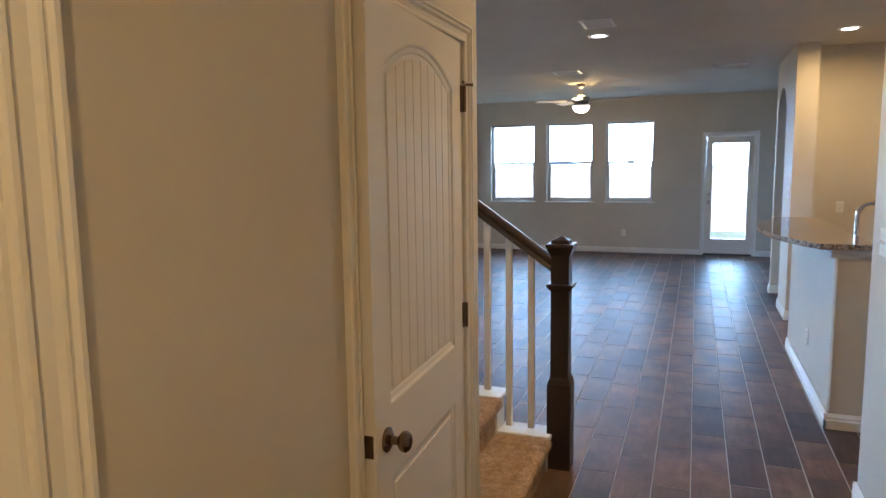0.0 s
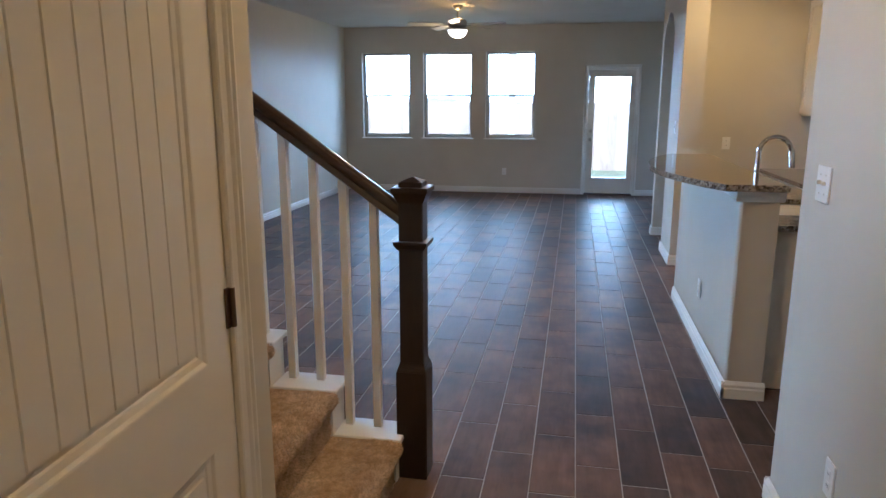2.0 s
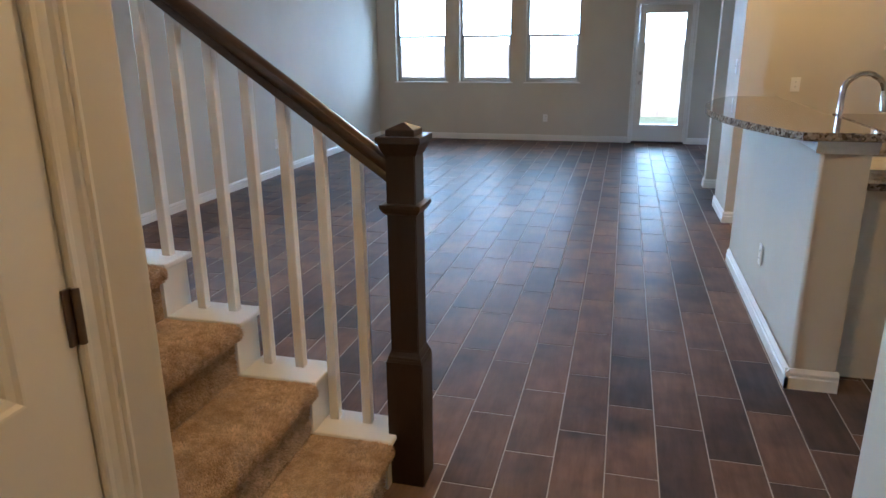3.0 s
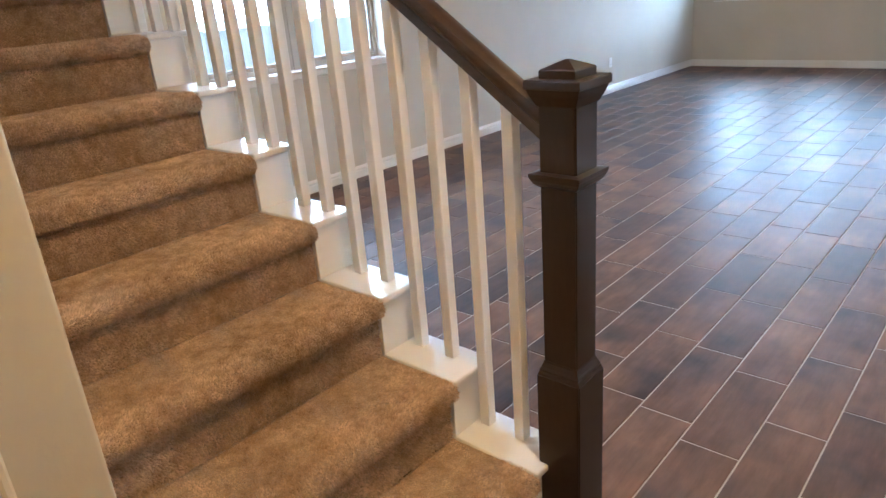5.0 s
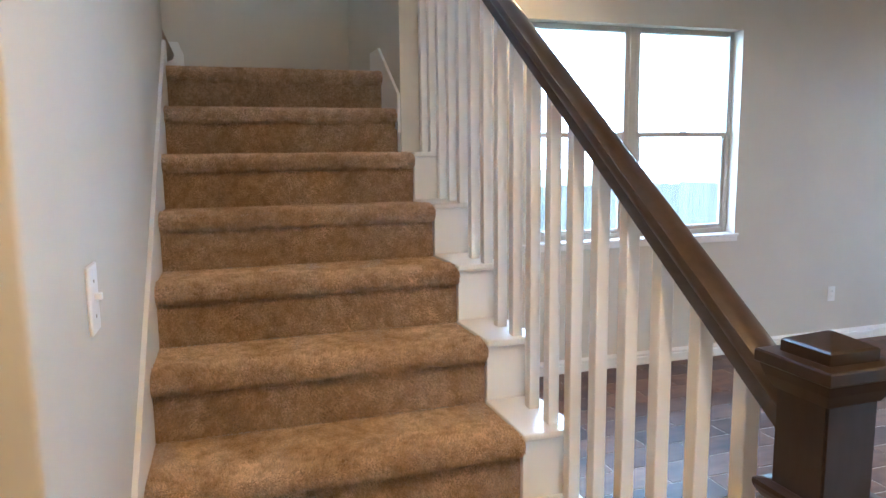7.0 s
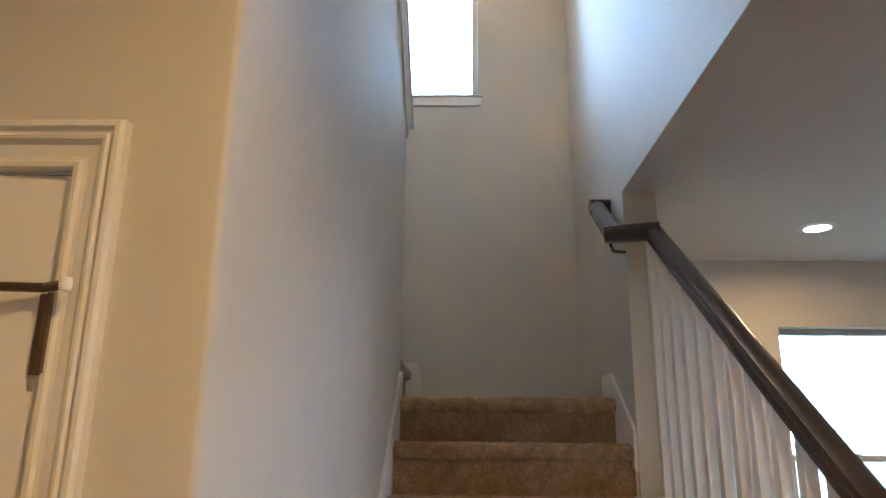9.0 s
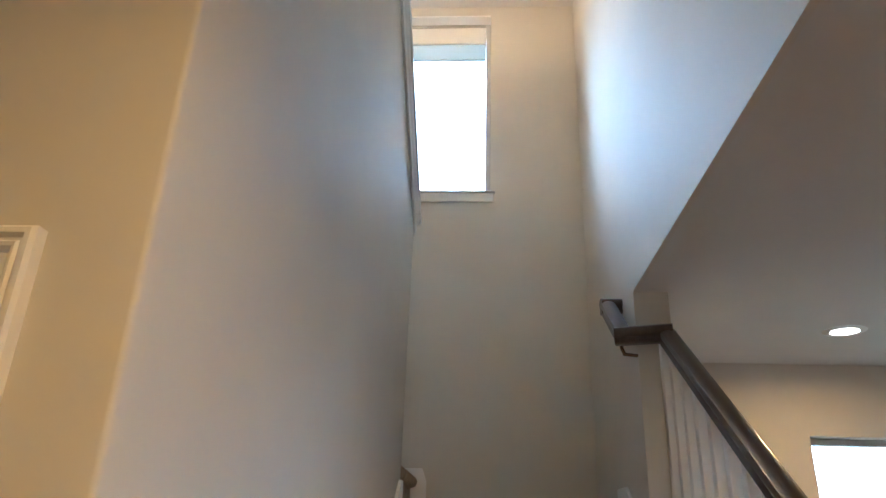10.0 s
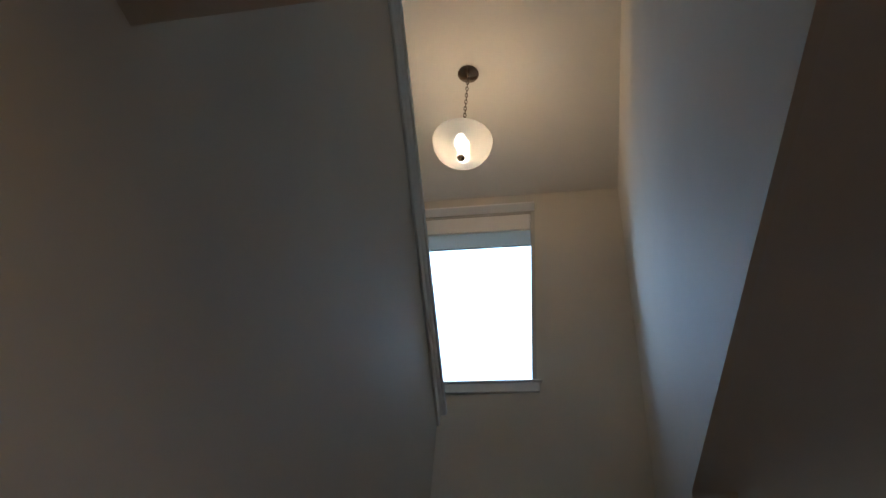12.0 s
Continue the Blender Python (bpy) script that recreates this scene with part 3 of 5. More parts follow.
def closet_door():
    """Two-panel door with an arched plank panel above, ajar."""
    wd, ht, th = 0.808, 2.022, 0.035
    hinge = Vector((XC - 0.002, CD[1] - 0.005, 0.015))
    swing = pose(*hinge, 0, 0, 2.7)
    d = thing("door_1", hinge, "off-white two-panel closet door with arched plank panel, slightly ajar", "door", kind="structure")

    def put(bm):
        # local: x along the leaf from hinge to latch, y out of the face, z up
        m = swing @ Matrix(((0, 1, 0, 0), (-1, 0, 0, 0), (0, 0, 1, 0), (0, 0, 0, 1)))
        return turned(bm, m)
    st, d0 = 0.105, 0.012
    leaf = part("leaf", put(box(0, wd, -th, -d0, 0, ht)), M_DOOR, d)
    xa, xb = st, wd - st

    def arch(inset, z0, z1, rise, n=14):
        pts = [(xa + inset, z0 + inset), (xb - inset, z0 + inset)]
        w = xb - xa - 2 * inset
        for i in range(n + 1):
            t = i / n
            pts.append((xb - inset - w * t, z1 - inset + rise * (1 - (2 * t - 1) ** 2)))
        return pts
    spring, rise = 1.865, 0.085
    up0, low0, low1 = 0.985, 0.24, 0.79
    for nm, poly in (("stile", [(0, 0), (st, 0), (st, ht), (0, ht)]), ("stile", [(xb, 0), (wd, 0), (wd, ht), (xb, ht)]),
                     ("rail", [(xa, 0), (xb, 0), (xb, low0), (xa, low0)]), ("rail", [(xa, low1), (xb, low1), (xb, up0), (xa, up0)]),
                     ("rail", [(xa, ht), (xa, spring)] + arch(0, up0, spring, rise)[2:][::-1] + [(xb, ht)])):
        part(nm, put(prism(poly, "y", -d0, 0)), M_DOOR, d)

    def moulding(loop):
        bm = bmesh.new()
        rings = []
        for inset, depth in ((0.0, 0.0), (0.004, -0.001), (0.010, -0.006), (0.022, -0.0085), (0.026, -0.0115), (0.036, -0.0115)):
            rings.append([bm.verts.new((x, depth, z)) for x, z in loop(inset)])
        for a, b in zip(rings, rings[1:]):
            for i in range(len(a)):
                j = (i + 1) % len(a)
                bm.faces.new((a[i], a[j], b[j], b[i]))
        return put(bm)
    part("moulding", moulding(lambda k: arch(k, up0, spring, rise)), M_DOOR, d)
    part("moulding", moulding(lambda k: [(xa + k, low0 + k), (xb - k, low0 + k), (xb - k, low1 - k), (xa + k, low1 - k)]), M_DOOR, d)
    n = 8
    p0, p1 = xa + 0.036, xb - 0.036
    w = xb - xa

    def head(x):
        t = (xb - x) / w
        return spring + rise * (1 - (2 * t - 1) ** 2) - 0.038
    for i in range(n):
        a, b = p0 + (p1 - p0) * i / n, p0 + (p1 - p0) * (i + 1) / n
        g = 0.0028
        bm = bmesh.new()
        lo = [(a, up0 + 0.036), (b, up0 + 0.036), (b, head(b)), (a, head(a))]
        hi = [(a + g, up0 + 0.04), (b - g, up0 + 0.04), (b - g, head(b) - 0.004), (a + g, head(a) - 0.004)]
        v0 = [bm.verts.new((x, -d0, z)) for x, z in lo]
        v1 = [bm.verts.new((x, -0.0062, z)) for x, z in hi]
        bm.faces.new(v1)
        for k in range(4):
            j = (k + 1) % 4
            bm.faces.new((v0[k], v0[j], v1[j], v1[k]))
        part("plank", put(bm), M_DOOR, d)
    part("panel", put(box(p0, p1, -d0, -0.006, low0 + 0.036, low1 - 0.036, bevel=0.004)), M_DOOR, d)
    face = swing.to_3x3() @ Vector((1, 0, 0))
    at = swing @ Vector((0.0, -(wd - 0.07), 0.905))
    knob(d, at, face)
    part("latch_plate", put(box(wd - 0.002, wd + 0.0015, -0.03, -0.006, 0.88, 0.94, bevel=0.0006)), M_HINGE, d, "dark bronze latch plate")
    for z in (0.2, 1.032, 1.79):
        h = part("hinge", box(XC - 0.002, XC + 0.004, hinge.y - 0.014, hinge.y + 0.012, z + 0.015, z + 0.105, bevel=0.001), M_HINGE, d, "dark bronze hinge")
        part("knuckle", lathe([(0, 0), (0.0065, 0), (0.0065, 0.088), (0, 0.088)], XC + 0.008, hinge.y + 0.004, 10, z + 0.016), M_HINGE, h, smooth=True)
    # door stop on the top hinge
    stop = part("door_stop", sweep([(XC + 0.030, hinge.y - 0.075, 1.898), (XC + 0.012, hinge.y - 0.005, 1.900), (XC + 0.030, hinge.y + 0.026, 1.900)], circle(0.0055, 8)), M_HINGE, d, "small hinge-pin door stop", smooth=True)
    part("stop_tip", lathe([(0, -0.007), (0.006, -0.007), (0.007, 0), (0.006, 0.007), (0, 0.007)], XC + 0.032, hinge.y + 0.030, 12, 1.900), M_PLASTIC, stop, smooth=True)
    j = 0.018
    part("jamb", slab("x", XC - 0.113, XC - 0.001, CD[0], CD[1], 0, CD[2], [(CD[0] + j - 0.013, CD[1] - j + 0.0165, -1, CD[2] - 0.006)]), M_DOOR, d)
    part("casing", casing("x", XC, 1, CD[0] + 0.002, CD[1] - 0.002, CD[2] - 0.004), M_DOOR, d)
    return d


closet_door()


def plain_door(name, axis, face, out, u0, u1, top, label):
    d = thing(name, AX[axis](face, (u0 + u1) / 2, 0), label, "door", kind="structure")
    put = AX[axis]
    p0, p1 = put(face - out * 0.075, u0 + 0.012, 0.012), put(face - out * 0.04, u1 - 0.012, top - 0.012)
    lo, hi = [min(a, b) for a, b in zip(p0, p1)], [max(a, b) for a, b in zip(p0, p1)]
    part("leaf", box(lo[0], hi[0], lo[1], hi[1], lo[2], hi[2], bevel=0.003), M_DOOR, d)
    part("jamb", slab(axis, *sorted((face - out * 0.113, face - out * 0.001)), u0, u1, 0, top, [(u0 + 0.01, u1 - 0.01, -1, top - 0.01)]), M_TRIM, d)
    part("casing", casing(axis, face, out, u0 + 0.002, u1 - 0.002, top - 0.004, [(w * 1.38, h * 1.2) for w, h in CASING]), M_TRIM, d)
    return d


plain_door("door_2", "x", XC, 1, -3.63, -2.832, CD[2], "white hall door in moulded white casing")


def patio_door():
    a, b, top = FD
    d = thing("door_3", ((a + b) / 2, YF + 0.05, 0), "white full-lite patio door with a bright glass pane", "door", kind="structure")
    g = (a + 0.115, b - 0.10, 0.28, 1.915)
    part("leaf", slab("y", YF + 0.03, YF + 0.075, a + 0.02, b - 0.02, 0.03, top - 0.02, [g]), M_DOOR, d)
    part("jamb", slab("y", YF + 0.002, YF + 0.16, a, b, 0, top, [(a + 0.018, b - 0.018, -1, top - 0.018)]), M_TRIM, d)
    part("casing", casing("y", YF, -1, a + 0.002, b - 0.002, top - 0.004), M_TRIM, d)
    part("lite_frame", slab("y", YF + 0.018, YF + 0.029, g[0] - 0.028, g[1] + 0.028, g[2] - 0.028, g[3] + 0.028, [g]), M_DOOR, d)
    p = part("pane", box(g[0], g[1], YF + 0.05, YF + 0.055, g[2], g[3]), M_GLASS, d)
    p.visible_shadow = False
    knob(d, (a + 0.075, YF + 0.03, 0.91), (0, -1, 0), M_NICKEL)
    part("deadbolt", turned(lathe([(0, 0), (0.028, 0), (0.028, 0.01), (0.02, 0.016), (0, 0.018)], 0, 0, 20), pose(a + 0.075, YF + 0.03, 1.05, 90)), M_NICKEL, d, "round nickel deadbolt", smooth=True)
    part("threshold", box(a, b, YF - 0.02, YF + 0.17, -0.004, 0.026, bevel=0.004), material("dark_threshold", (0.05, 0.04, 0.035), 0.4), d, "dark metal threshold")
    for z in (0.25, 1.0, 1.75):
        part("hinge", box(b - 0.022, b - 0.012, YF + 0.014, YF + 0.03, z, z + 0.09, bevel=0.001), M_NICKEL, d)


patio_door()


def hall_door():
    """A hall door folded back flat against the east wall."""
    y0, wide = -1.83, 0.76
    d = thing("door_4", (XR, y0, 0), "white hall door with bronze knob folded back against the wall", "door", kind="structure")
    part("casing", casing("x", XR, -1, y0 - wide - 0.03, y0 - 0.02, 2.06), M_TRIM, d)
    sw = pose(XR - 0.012, y0, 0, 0, 0, 0.0)
    part("leaf", turned(box(-0.035, 0, 0, wide, 0.012, 2.04, bevel=0.002), sw), M_DOOR, d)
    knob(d, sw @ Vector((-0.035, 0.705, 0.957)), (-1, 0, 0))


hall_door()


# ---- stairs ----
def wavy(bm, amount, scale, seed):
    for v in bm.verts:
        o = noise.noise_vector(v.co * scale + Vector((seed, seed * 2, 0)))
        v.co += o * amount


def carpet_step(k, x_front, y0, y1, z, depth, rise, name="carpet_step"):
    """One carpeted step: riser, rolled nosing and tread, wrapped in pile."""
    prof = [(-0.030, -rise), (-0.032, -rise * 0.6), (-0.030, -0.062), (-0.027, -0.052), (-0.012, -0.048), (0.001, -0.042), (0.008, -0.030),
            (0.008, -0.018), (0.001, -0.006), (-0.012, 0.0), (-0.035, 0.002), (-0.10, 0.002), (-0.18, 0.001), (-depth - 0.028, 0.0)]
    n = 36
    bm = bmesh.new()
    rings = []
    for i in range(n + 1):
        y = y0 + (y1 - y0) * i / n
        rings.append([bm.verts.new((x_front + u, y, z + v)) for u, v in prof])
    for a, b in zip(rings, rings[1:]):
        for i in range(len(prof) - 1):
            bm.faces.new((a[i], a[i + 1], b[i + 1], b[i]))
    for r in (rings[0], rings[-1]):
        bm.faces.new(r + [bm.verts.new((x_front - depth - 0.028, r[0].co.y, z - rise))])
    wavy(bm, 0.004, 18, k * 3.1)
    body = part(name, bm, M_CARPET, stairs, smooth=True)
    part_tufts(k, prof[:-1] + [(-depth - 0.02, 0.0)], x_front, y0, y1, z, body)
    return body


def part_tufts(k, prof, x_front, y0, y1, z, parent):
    """The cut pile standing on a step, as thousands of leaning tufts."""
    r = np.random.default_rng(k)
    p = np.array(prof)
    seg = p[1:] - p[:-1]
    ln = np.hypot(seg[:, 0], seg[:, 1])
    cum = np.concatenate([[0], np.cumsum(ln)])
    gap = 0.0041
    s = np.arange(gap / 2, cum[-1], gap)
    yy = np.arange(y0 + 0.002, y1 - 0.002, gap)
    S, Y = [a.ravel() for a in np.meshgrid(s, yy)]
    S = np.clip(S + r.uniform(-0.45, 0.45, S.size) * gap, 0, cum[-1] - 1e-5)
    Y = Y + r.uniform(-0.45, 0.45, Y.size) * gap
    i = np.clip(np.searchsorted(cum, S, side="right") - 1, 0, len(ln) - 1)
    f = (S - cum[i]) / ln[i]
    ux = x_front + p[i, 0] + seg[i, 0] * f
    uz = z + p[i, 1] + seg[i, 1] * f
    nx, nz = -seg[i, 1] / ln[i] * -1, seg[i, 0] / ln[i] * -1
    n = np.stack([nx, np.zeros_like(nx), nz], 1)
    base = np.stack([ux, Y, uz], 1)
    lean = np.stack([np.sin(Y * 9 + k) * 0.35 + 0.25, np.cos(ux * 13 + Y * 6 + k * 2) * 0.45, np.full_like(Y, -0.1)], 1)
    lean += r.normal(0, 0.35, lean.shape)
    lie = np.clip((S - cum[-1] + 0.22) / 0.06, 0, 1)[:, None]
    d = n + lean * 0.8 * (1 - lie) + lie * np.array([[0.9, 0.15, 0.0]]) + lie * lean * 0.35
    d /= np.linalg.norm(d, axis=1)[:, None]
    # trodden flat along the tread, long and clumped round the nosing and on the riser
    edge = cum[-1] - 0.205 + 0.018 * np.sin(Y * 8 + k) + 0.010 * np.sin(Y * 23 + 2 * k)
    tread = np.clip((S - edge) / 0.06, 0, 1)
    clump = 0.5 + 0.5 * np.sin(S * 560 + 3 * np.sin(Y * 210 + k)) * np.sin(Y * 520 + 3 * np.sin(S * 230 + 2 * k))
    h = np.where(clump < 0.40, r.uniform(0.0006, 0.002, len(Y)), r.uniform(0.0050, 0.0075, len(Y)) + 0.0065 * clump) * (1 - tread) + r.uniform(0.0026, 0.0040, len(Y)) * tread
    h = h[:, None]
    a = np.cross(d, r.normal(0, 1, d.shape))
    a /= np.linalg.norm(a, axis=1)[:, None]
    b = np.cross(d, a)
    w = r.uniform(0.0024, 0.0034, len(Y))[:, None]
    top = base + d * h
    v = np.stack([base + a * w, base - a * w * 0.5 + b * w * 0.87, base - a * w * 0.5 - b * w * 0.87,
                  top], 1).reshape(-1, 3)
    q = np.arange(len(Y))[:, None] * 4
    tris = np.concatenate([q + np.array([[0, 1, 3]]), q + np.array([[1, 2, 3]]), q + np.array([[2, 0, 3]])])
    me = bpy.data.meshes.new("nap")
    me.from_pydata(v.tolist(), [], tris.tolist())
    me.polygons.foreach_set("use_smooth", [True] * len(me.polygons))
    me.materials.append(M_PILE)
    ob = new("nap", me)
    ob.parent = parent
    tagged(ob, "golden-brown cut pile of the stair carpet", kind="stuff")


stairs = thing("staircase", (-1.2, -0.46, 0), "straight stair flight in brown carpet with white stepped stringer", "stairs")
NST = 9
for k in range(1, NST + 1):
    carpet_step(k, -RUN * (k - 1) + 0.004, YS + 0.012, 0.001 if k < 9 else YB - 0.002, RISE * k - 0.006, RUN, RISE)
carpet_step(10, -RUN * 9 + 0.004, YS + 0.012, YB - 0.002, RISE * 10 - 0.006, 0.03, RISE)
# stepped white stringer with a cap on every step
for k in range(1, 9):
    x0 = -RUN * (k - 1)
    blk = part("stringer_block", box(x0 - RUN + 0.0, x0 - 0.014, 0.004, 0.148, RISE * (k - 1) - (0.02 if k > 1 else 0), RISE * k - 0.017, bevel=0.002), M_TRIM, stairs)
    part("cap", box(x0 - RUN - 0.012, x0 + 0.008, -0.004, 0.166, RISE * k - 0.0165, RISE * k + 0.004, bevel=0.006, seg=2), M_TRIM, stairs)
part("stringer_block", box(-RUN * 8 - 0.02, -RUN * 8 - 0.002 + 0.012, 0.004, 0.148, RISE * 8 + 0.005, RISE * 9 + 0.065, bevel=0.003), M_TRIM, stairs)
# apron under the stair on the room side
apron = [(-2.10, -0.02), (-0.02, -0.02), (-0.02, 0.16)]
for k in range(1, 9):
    apron += [(-RUN * (k - 1) - 0.016, RISE * k - 0.02), (-RUN * k - 0.016, RISE * k - 0.02)]
part("side_panel", prism([(u, w) for u, w in apron[:2]] + [(u, w) for u, w in apron[3:]], "y", 0.130, 0.1465), M_WALL, stairs, "painted closing panel under the flight")
# skirt board on the wall side
skirt = [(-0.10, -0.002), (-0.10, RISE * 1 + 0.19), (-RUN * 9 - 0.06, RISE * 10 + 0.115), (-2.513, RISE * 10 + 0.115), (-2.513, RISE * 10 - 0.1)]
part("skirt_board", prism(skirt, "y", YS + 0.001, YS + 0.014), M_TRIM, stairs)
part("skirt_board", prism([(-2.105, RISE * 9 + 0.06), (-2.105, RISE * 9 - 0.1), (-RUN * 10, RISE * 10 - 0.1), (-RUN * 10, RISE * 10 + 0.115), (-RUN * 9 - 0.08, RISE * 10 + 0.115)], "y", YB - 0.013, YB - 0.001), M_TRIM, stairs)

structure(part("landing", slab("z", RISE * 10 - 0.2, RISE * 10 - 0.008, XL, -RUN * 9 - 0.02, -2.2, YB), M_CARPET), "brown carpeted stair landing", "landing")
baseboard("y", XL, 1, -2.2, YB, RISE * 10 - 0.008, 0.6)
# the first turning step above the landing, and the white skirt that follows it on the wall
turn_step = part("turning_step", prism([(-2.19, RISE * 10 - 0.01), (-0.99, RISE * 10 - 0.01), (-0.99, RISE * 11 - 0.06), (-0.962, RISE * 11 - 0.05), (-0.952, RISE * 11 - 0.025),
                                        (-0.962, RISE * 11 - 0.004), (-0.99, RISE * 11 + 0.003), (-2.19, RISE * 11)], "x", XL + 0.016, -2.52), M_CARPET)
structure(turn_step, "brown carpeted turning step above the landing", "step")
structure(part("trim_landing", prism([(-2.19, RISE * 10 - 0.008), (-0.905, RISE * 10 - 0.008), (-0.905, RISE * 10 + 0.17), (-0.93, RISE * 11 + 0.045), (-2.19, RISE * 11 + 0.045)],
                                     "x", XL, XL + 0.014), M_TRIM), "white skirt board stepping up with the stairs", "trim")
flight = thing("upper_flight", (-1.7, -1.6, RISE * 10), "carpeted upper stair flight turning back above the landing", "stairs")
for k in range(1, 7):
    xf = -2.50 + RUN * (k - 1)
    bm = bmesh.new()
    prof = [(-0.028, RISE), (-0.033, RISE - 0.015), (-0.030, RISE - 0.040), (-0.012, RISE - 0.052), (0.0, RISE - 0.07), (0.0, 0.0), (RUN + 0.03, 0.0), (RUN + 0.03, RISE)]
    add_prism(bm, [(xf + u, RISE * (9 + k) + w - 0.006) for u, w in prof], "y", -2.19, YS - 0.116 if k > 1 else YS - 0.02)
    part("carpet_step", bm, M_CARPET, flight)
part("skirt_board", prism([(-2.60, RISE * 10), (-2.552, RISE * 10), (-2.552, RISE * 11.3), (-2.60, RISE * 11.2)], "y", YS - 0.06, YS - 0.02), M_TRIM, flight)
# floor of the upper storey beyond the flight
structure(part("upper_floor", slab("z", RISE * 16 - 0.3, RISE * 16 - 0.01, -2.50 + RUN * 6, -0.31, -2.2, YS - 0.115), M_CARPET), "carpeted upper floor at the head of the stairs", "floor")


# sloping cap along the top of the stair wall
def wall_cap():
    x0, x1 = -2.535, -0.25
    z0 = CAP0 + SLOPE * (x0 + 2.515)
    n = Vector((x1 - x0, 0, SLOPE * (x1 - x0)))
    w = thing("wall_cap", (x0, YS - 0.06, z0), "white wooden cap along the sloping stair wall", "trim", kind="structure")
    prof = [(-0.090, 0.0), (0.090, 0.0), (0.094, 0.006), (0.094, 0.020), (0.088, 0.026), (-0.088, 0.026), (-0.094, 0.020), (-0.094, 0.006)]
    a, b = Vector((x0, YS - 0.0575, z0)), Vector((x1, YS - 0.0575, z0 + n.z))
    part("cap_board", sweep([a, b], prof), M_TRIM, w)
    for s in (1, -1):
        yy = YS - 0.0575 + s * 0.0585
        pr = [(0.0, -0.075), (0.010 * s, -0.075), (0.013 * s, -0.060), (0.013 * s, -0.030), (0.020 * s, -0.018), (0.026 * s, -0.001), (0.0, -0.001)]
        bm = bmesh.new()
        lo = [bm.verts.new((x0 + 0.02, yy + u, z0 + SLOPE * 0.02 + v)) for u, v in pr]
        hi = [bm.verts.new((x1, yy + u, z0 + n.z + v)) for u, v in pr]
        bm.faces.new(lo)
        bm.faces.new(hi[::-1])
        for i in range(len(pr)):
            j = (i + 1) % len(pr)
            bm.faces.new((lo[i], hi[i], hi[j], lo[j]))
        part("bed_mould", bm, M_TRIM, w)


wall_cap()

# ---- balustrade ----
BY = 0.108
RAIL0, RAIL_X0 = 1.103, -0.01


def rail_z(x):
    return RAIL0 + SLOPE * (RAIL_X0 - x)


rail_outline = [(-0.026, -0.030), (-0.020, -0.034), (0.020, -0.034), (0.026, -0.030), (0.024, -0.016), (0.020, -0.008), (0.030, 0.002), (0.033, 0.014), (0.029, 0.026), (0.016, 0.034),
                (0.0, 0.036), (-0.016, 0.034), (-0.029, 0.026), (-0.033, 0.014), (-0.030, 0.002), (-0.020, -0.008), (-0.024, -0.016)]
balustrade = thing("balustrade", (-1.0, BY, 0.19), "stair balustrade of square white balusters under a dark rail", "railing")
XJ = -2.03
WY = YB - 0.062
part("handrail", sweep([(0.012, BY, rail_z(0.012)), (XJ, BY, rail_z(XJ))], rail_outline), M_RAIL, balustrade, "dark espresso-stained moulded handrail", smooth=True)
part("rail_turn", sweep([(XJ + 0.03, BY + 0.02, rail_z(XJ) + 0.002), (XJ - 0.035, WY - 0.03, rail_z(XJ) + 0.002)], rail_outline), M_RAIL, balustrade, smooth=True)
XE = -2.36
part("wall_rail", sweep([(XJ - 0.02, WY, rail_z(XJ)), (XE, WY, rail_z(XJ) + SLOPE * (XJ - 0.02 - XE))], rail_outline), M_RAIL, balustrade, smooth=True)
ZE = rail_z(XJ) + SLOPE * (XJ - 0.02 - XE)
part("rail_return", sweep([(XE + 0.012, WY - 0.03, ZE - 0.005), (XE + 0.012, YB - 0.001, ZE - 0.005)], rail_outline), M_RAIL, balustrade, smooth=True)
xb_ = XJ - 0.07
zb_ = rail_z(XJ) + SLOPE * 0.05
part("bracket", sweep([(xb_, YB - 0.001, zb_ - 0.10), (xb_, WY + 0.01, zb_ - 0.095), (xb_, WY, zb_ - 0.07), (xb_, WY, zb_ - 0.028)], circle(0.007, 10)), M_BRONZE, balustrade, "small bronze rail bracket", smooth=True)
# evenly spaced, each standing on the cap below it
for i in range(17):
    x = -0.1175 - 0.1227 * i
    k = int((-x + 0.008) / RUN) + 1
    z0, z1 = RISE * k + 0.003, rail_z(x) - 0.026
    h = 0.0165
    bm = bmesh.new()
    add_box(bm, x - h, x + h, BY - h, BY + h, z0, z1, bevel=0.002)
    for v in bm.verts:
        if v.co.z > (z0 + z1) / 2:
            v.co.z -= (v.co.x - x) * SLOPE
    part("baluster", bm, M_TRIM, balustrade)


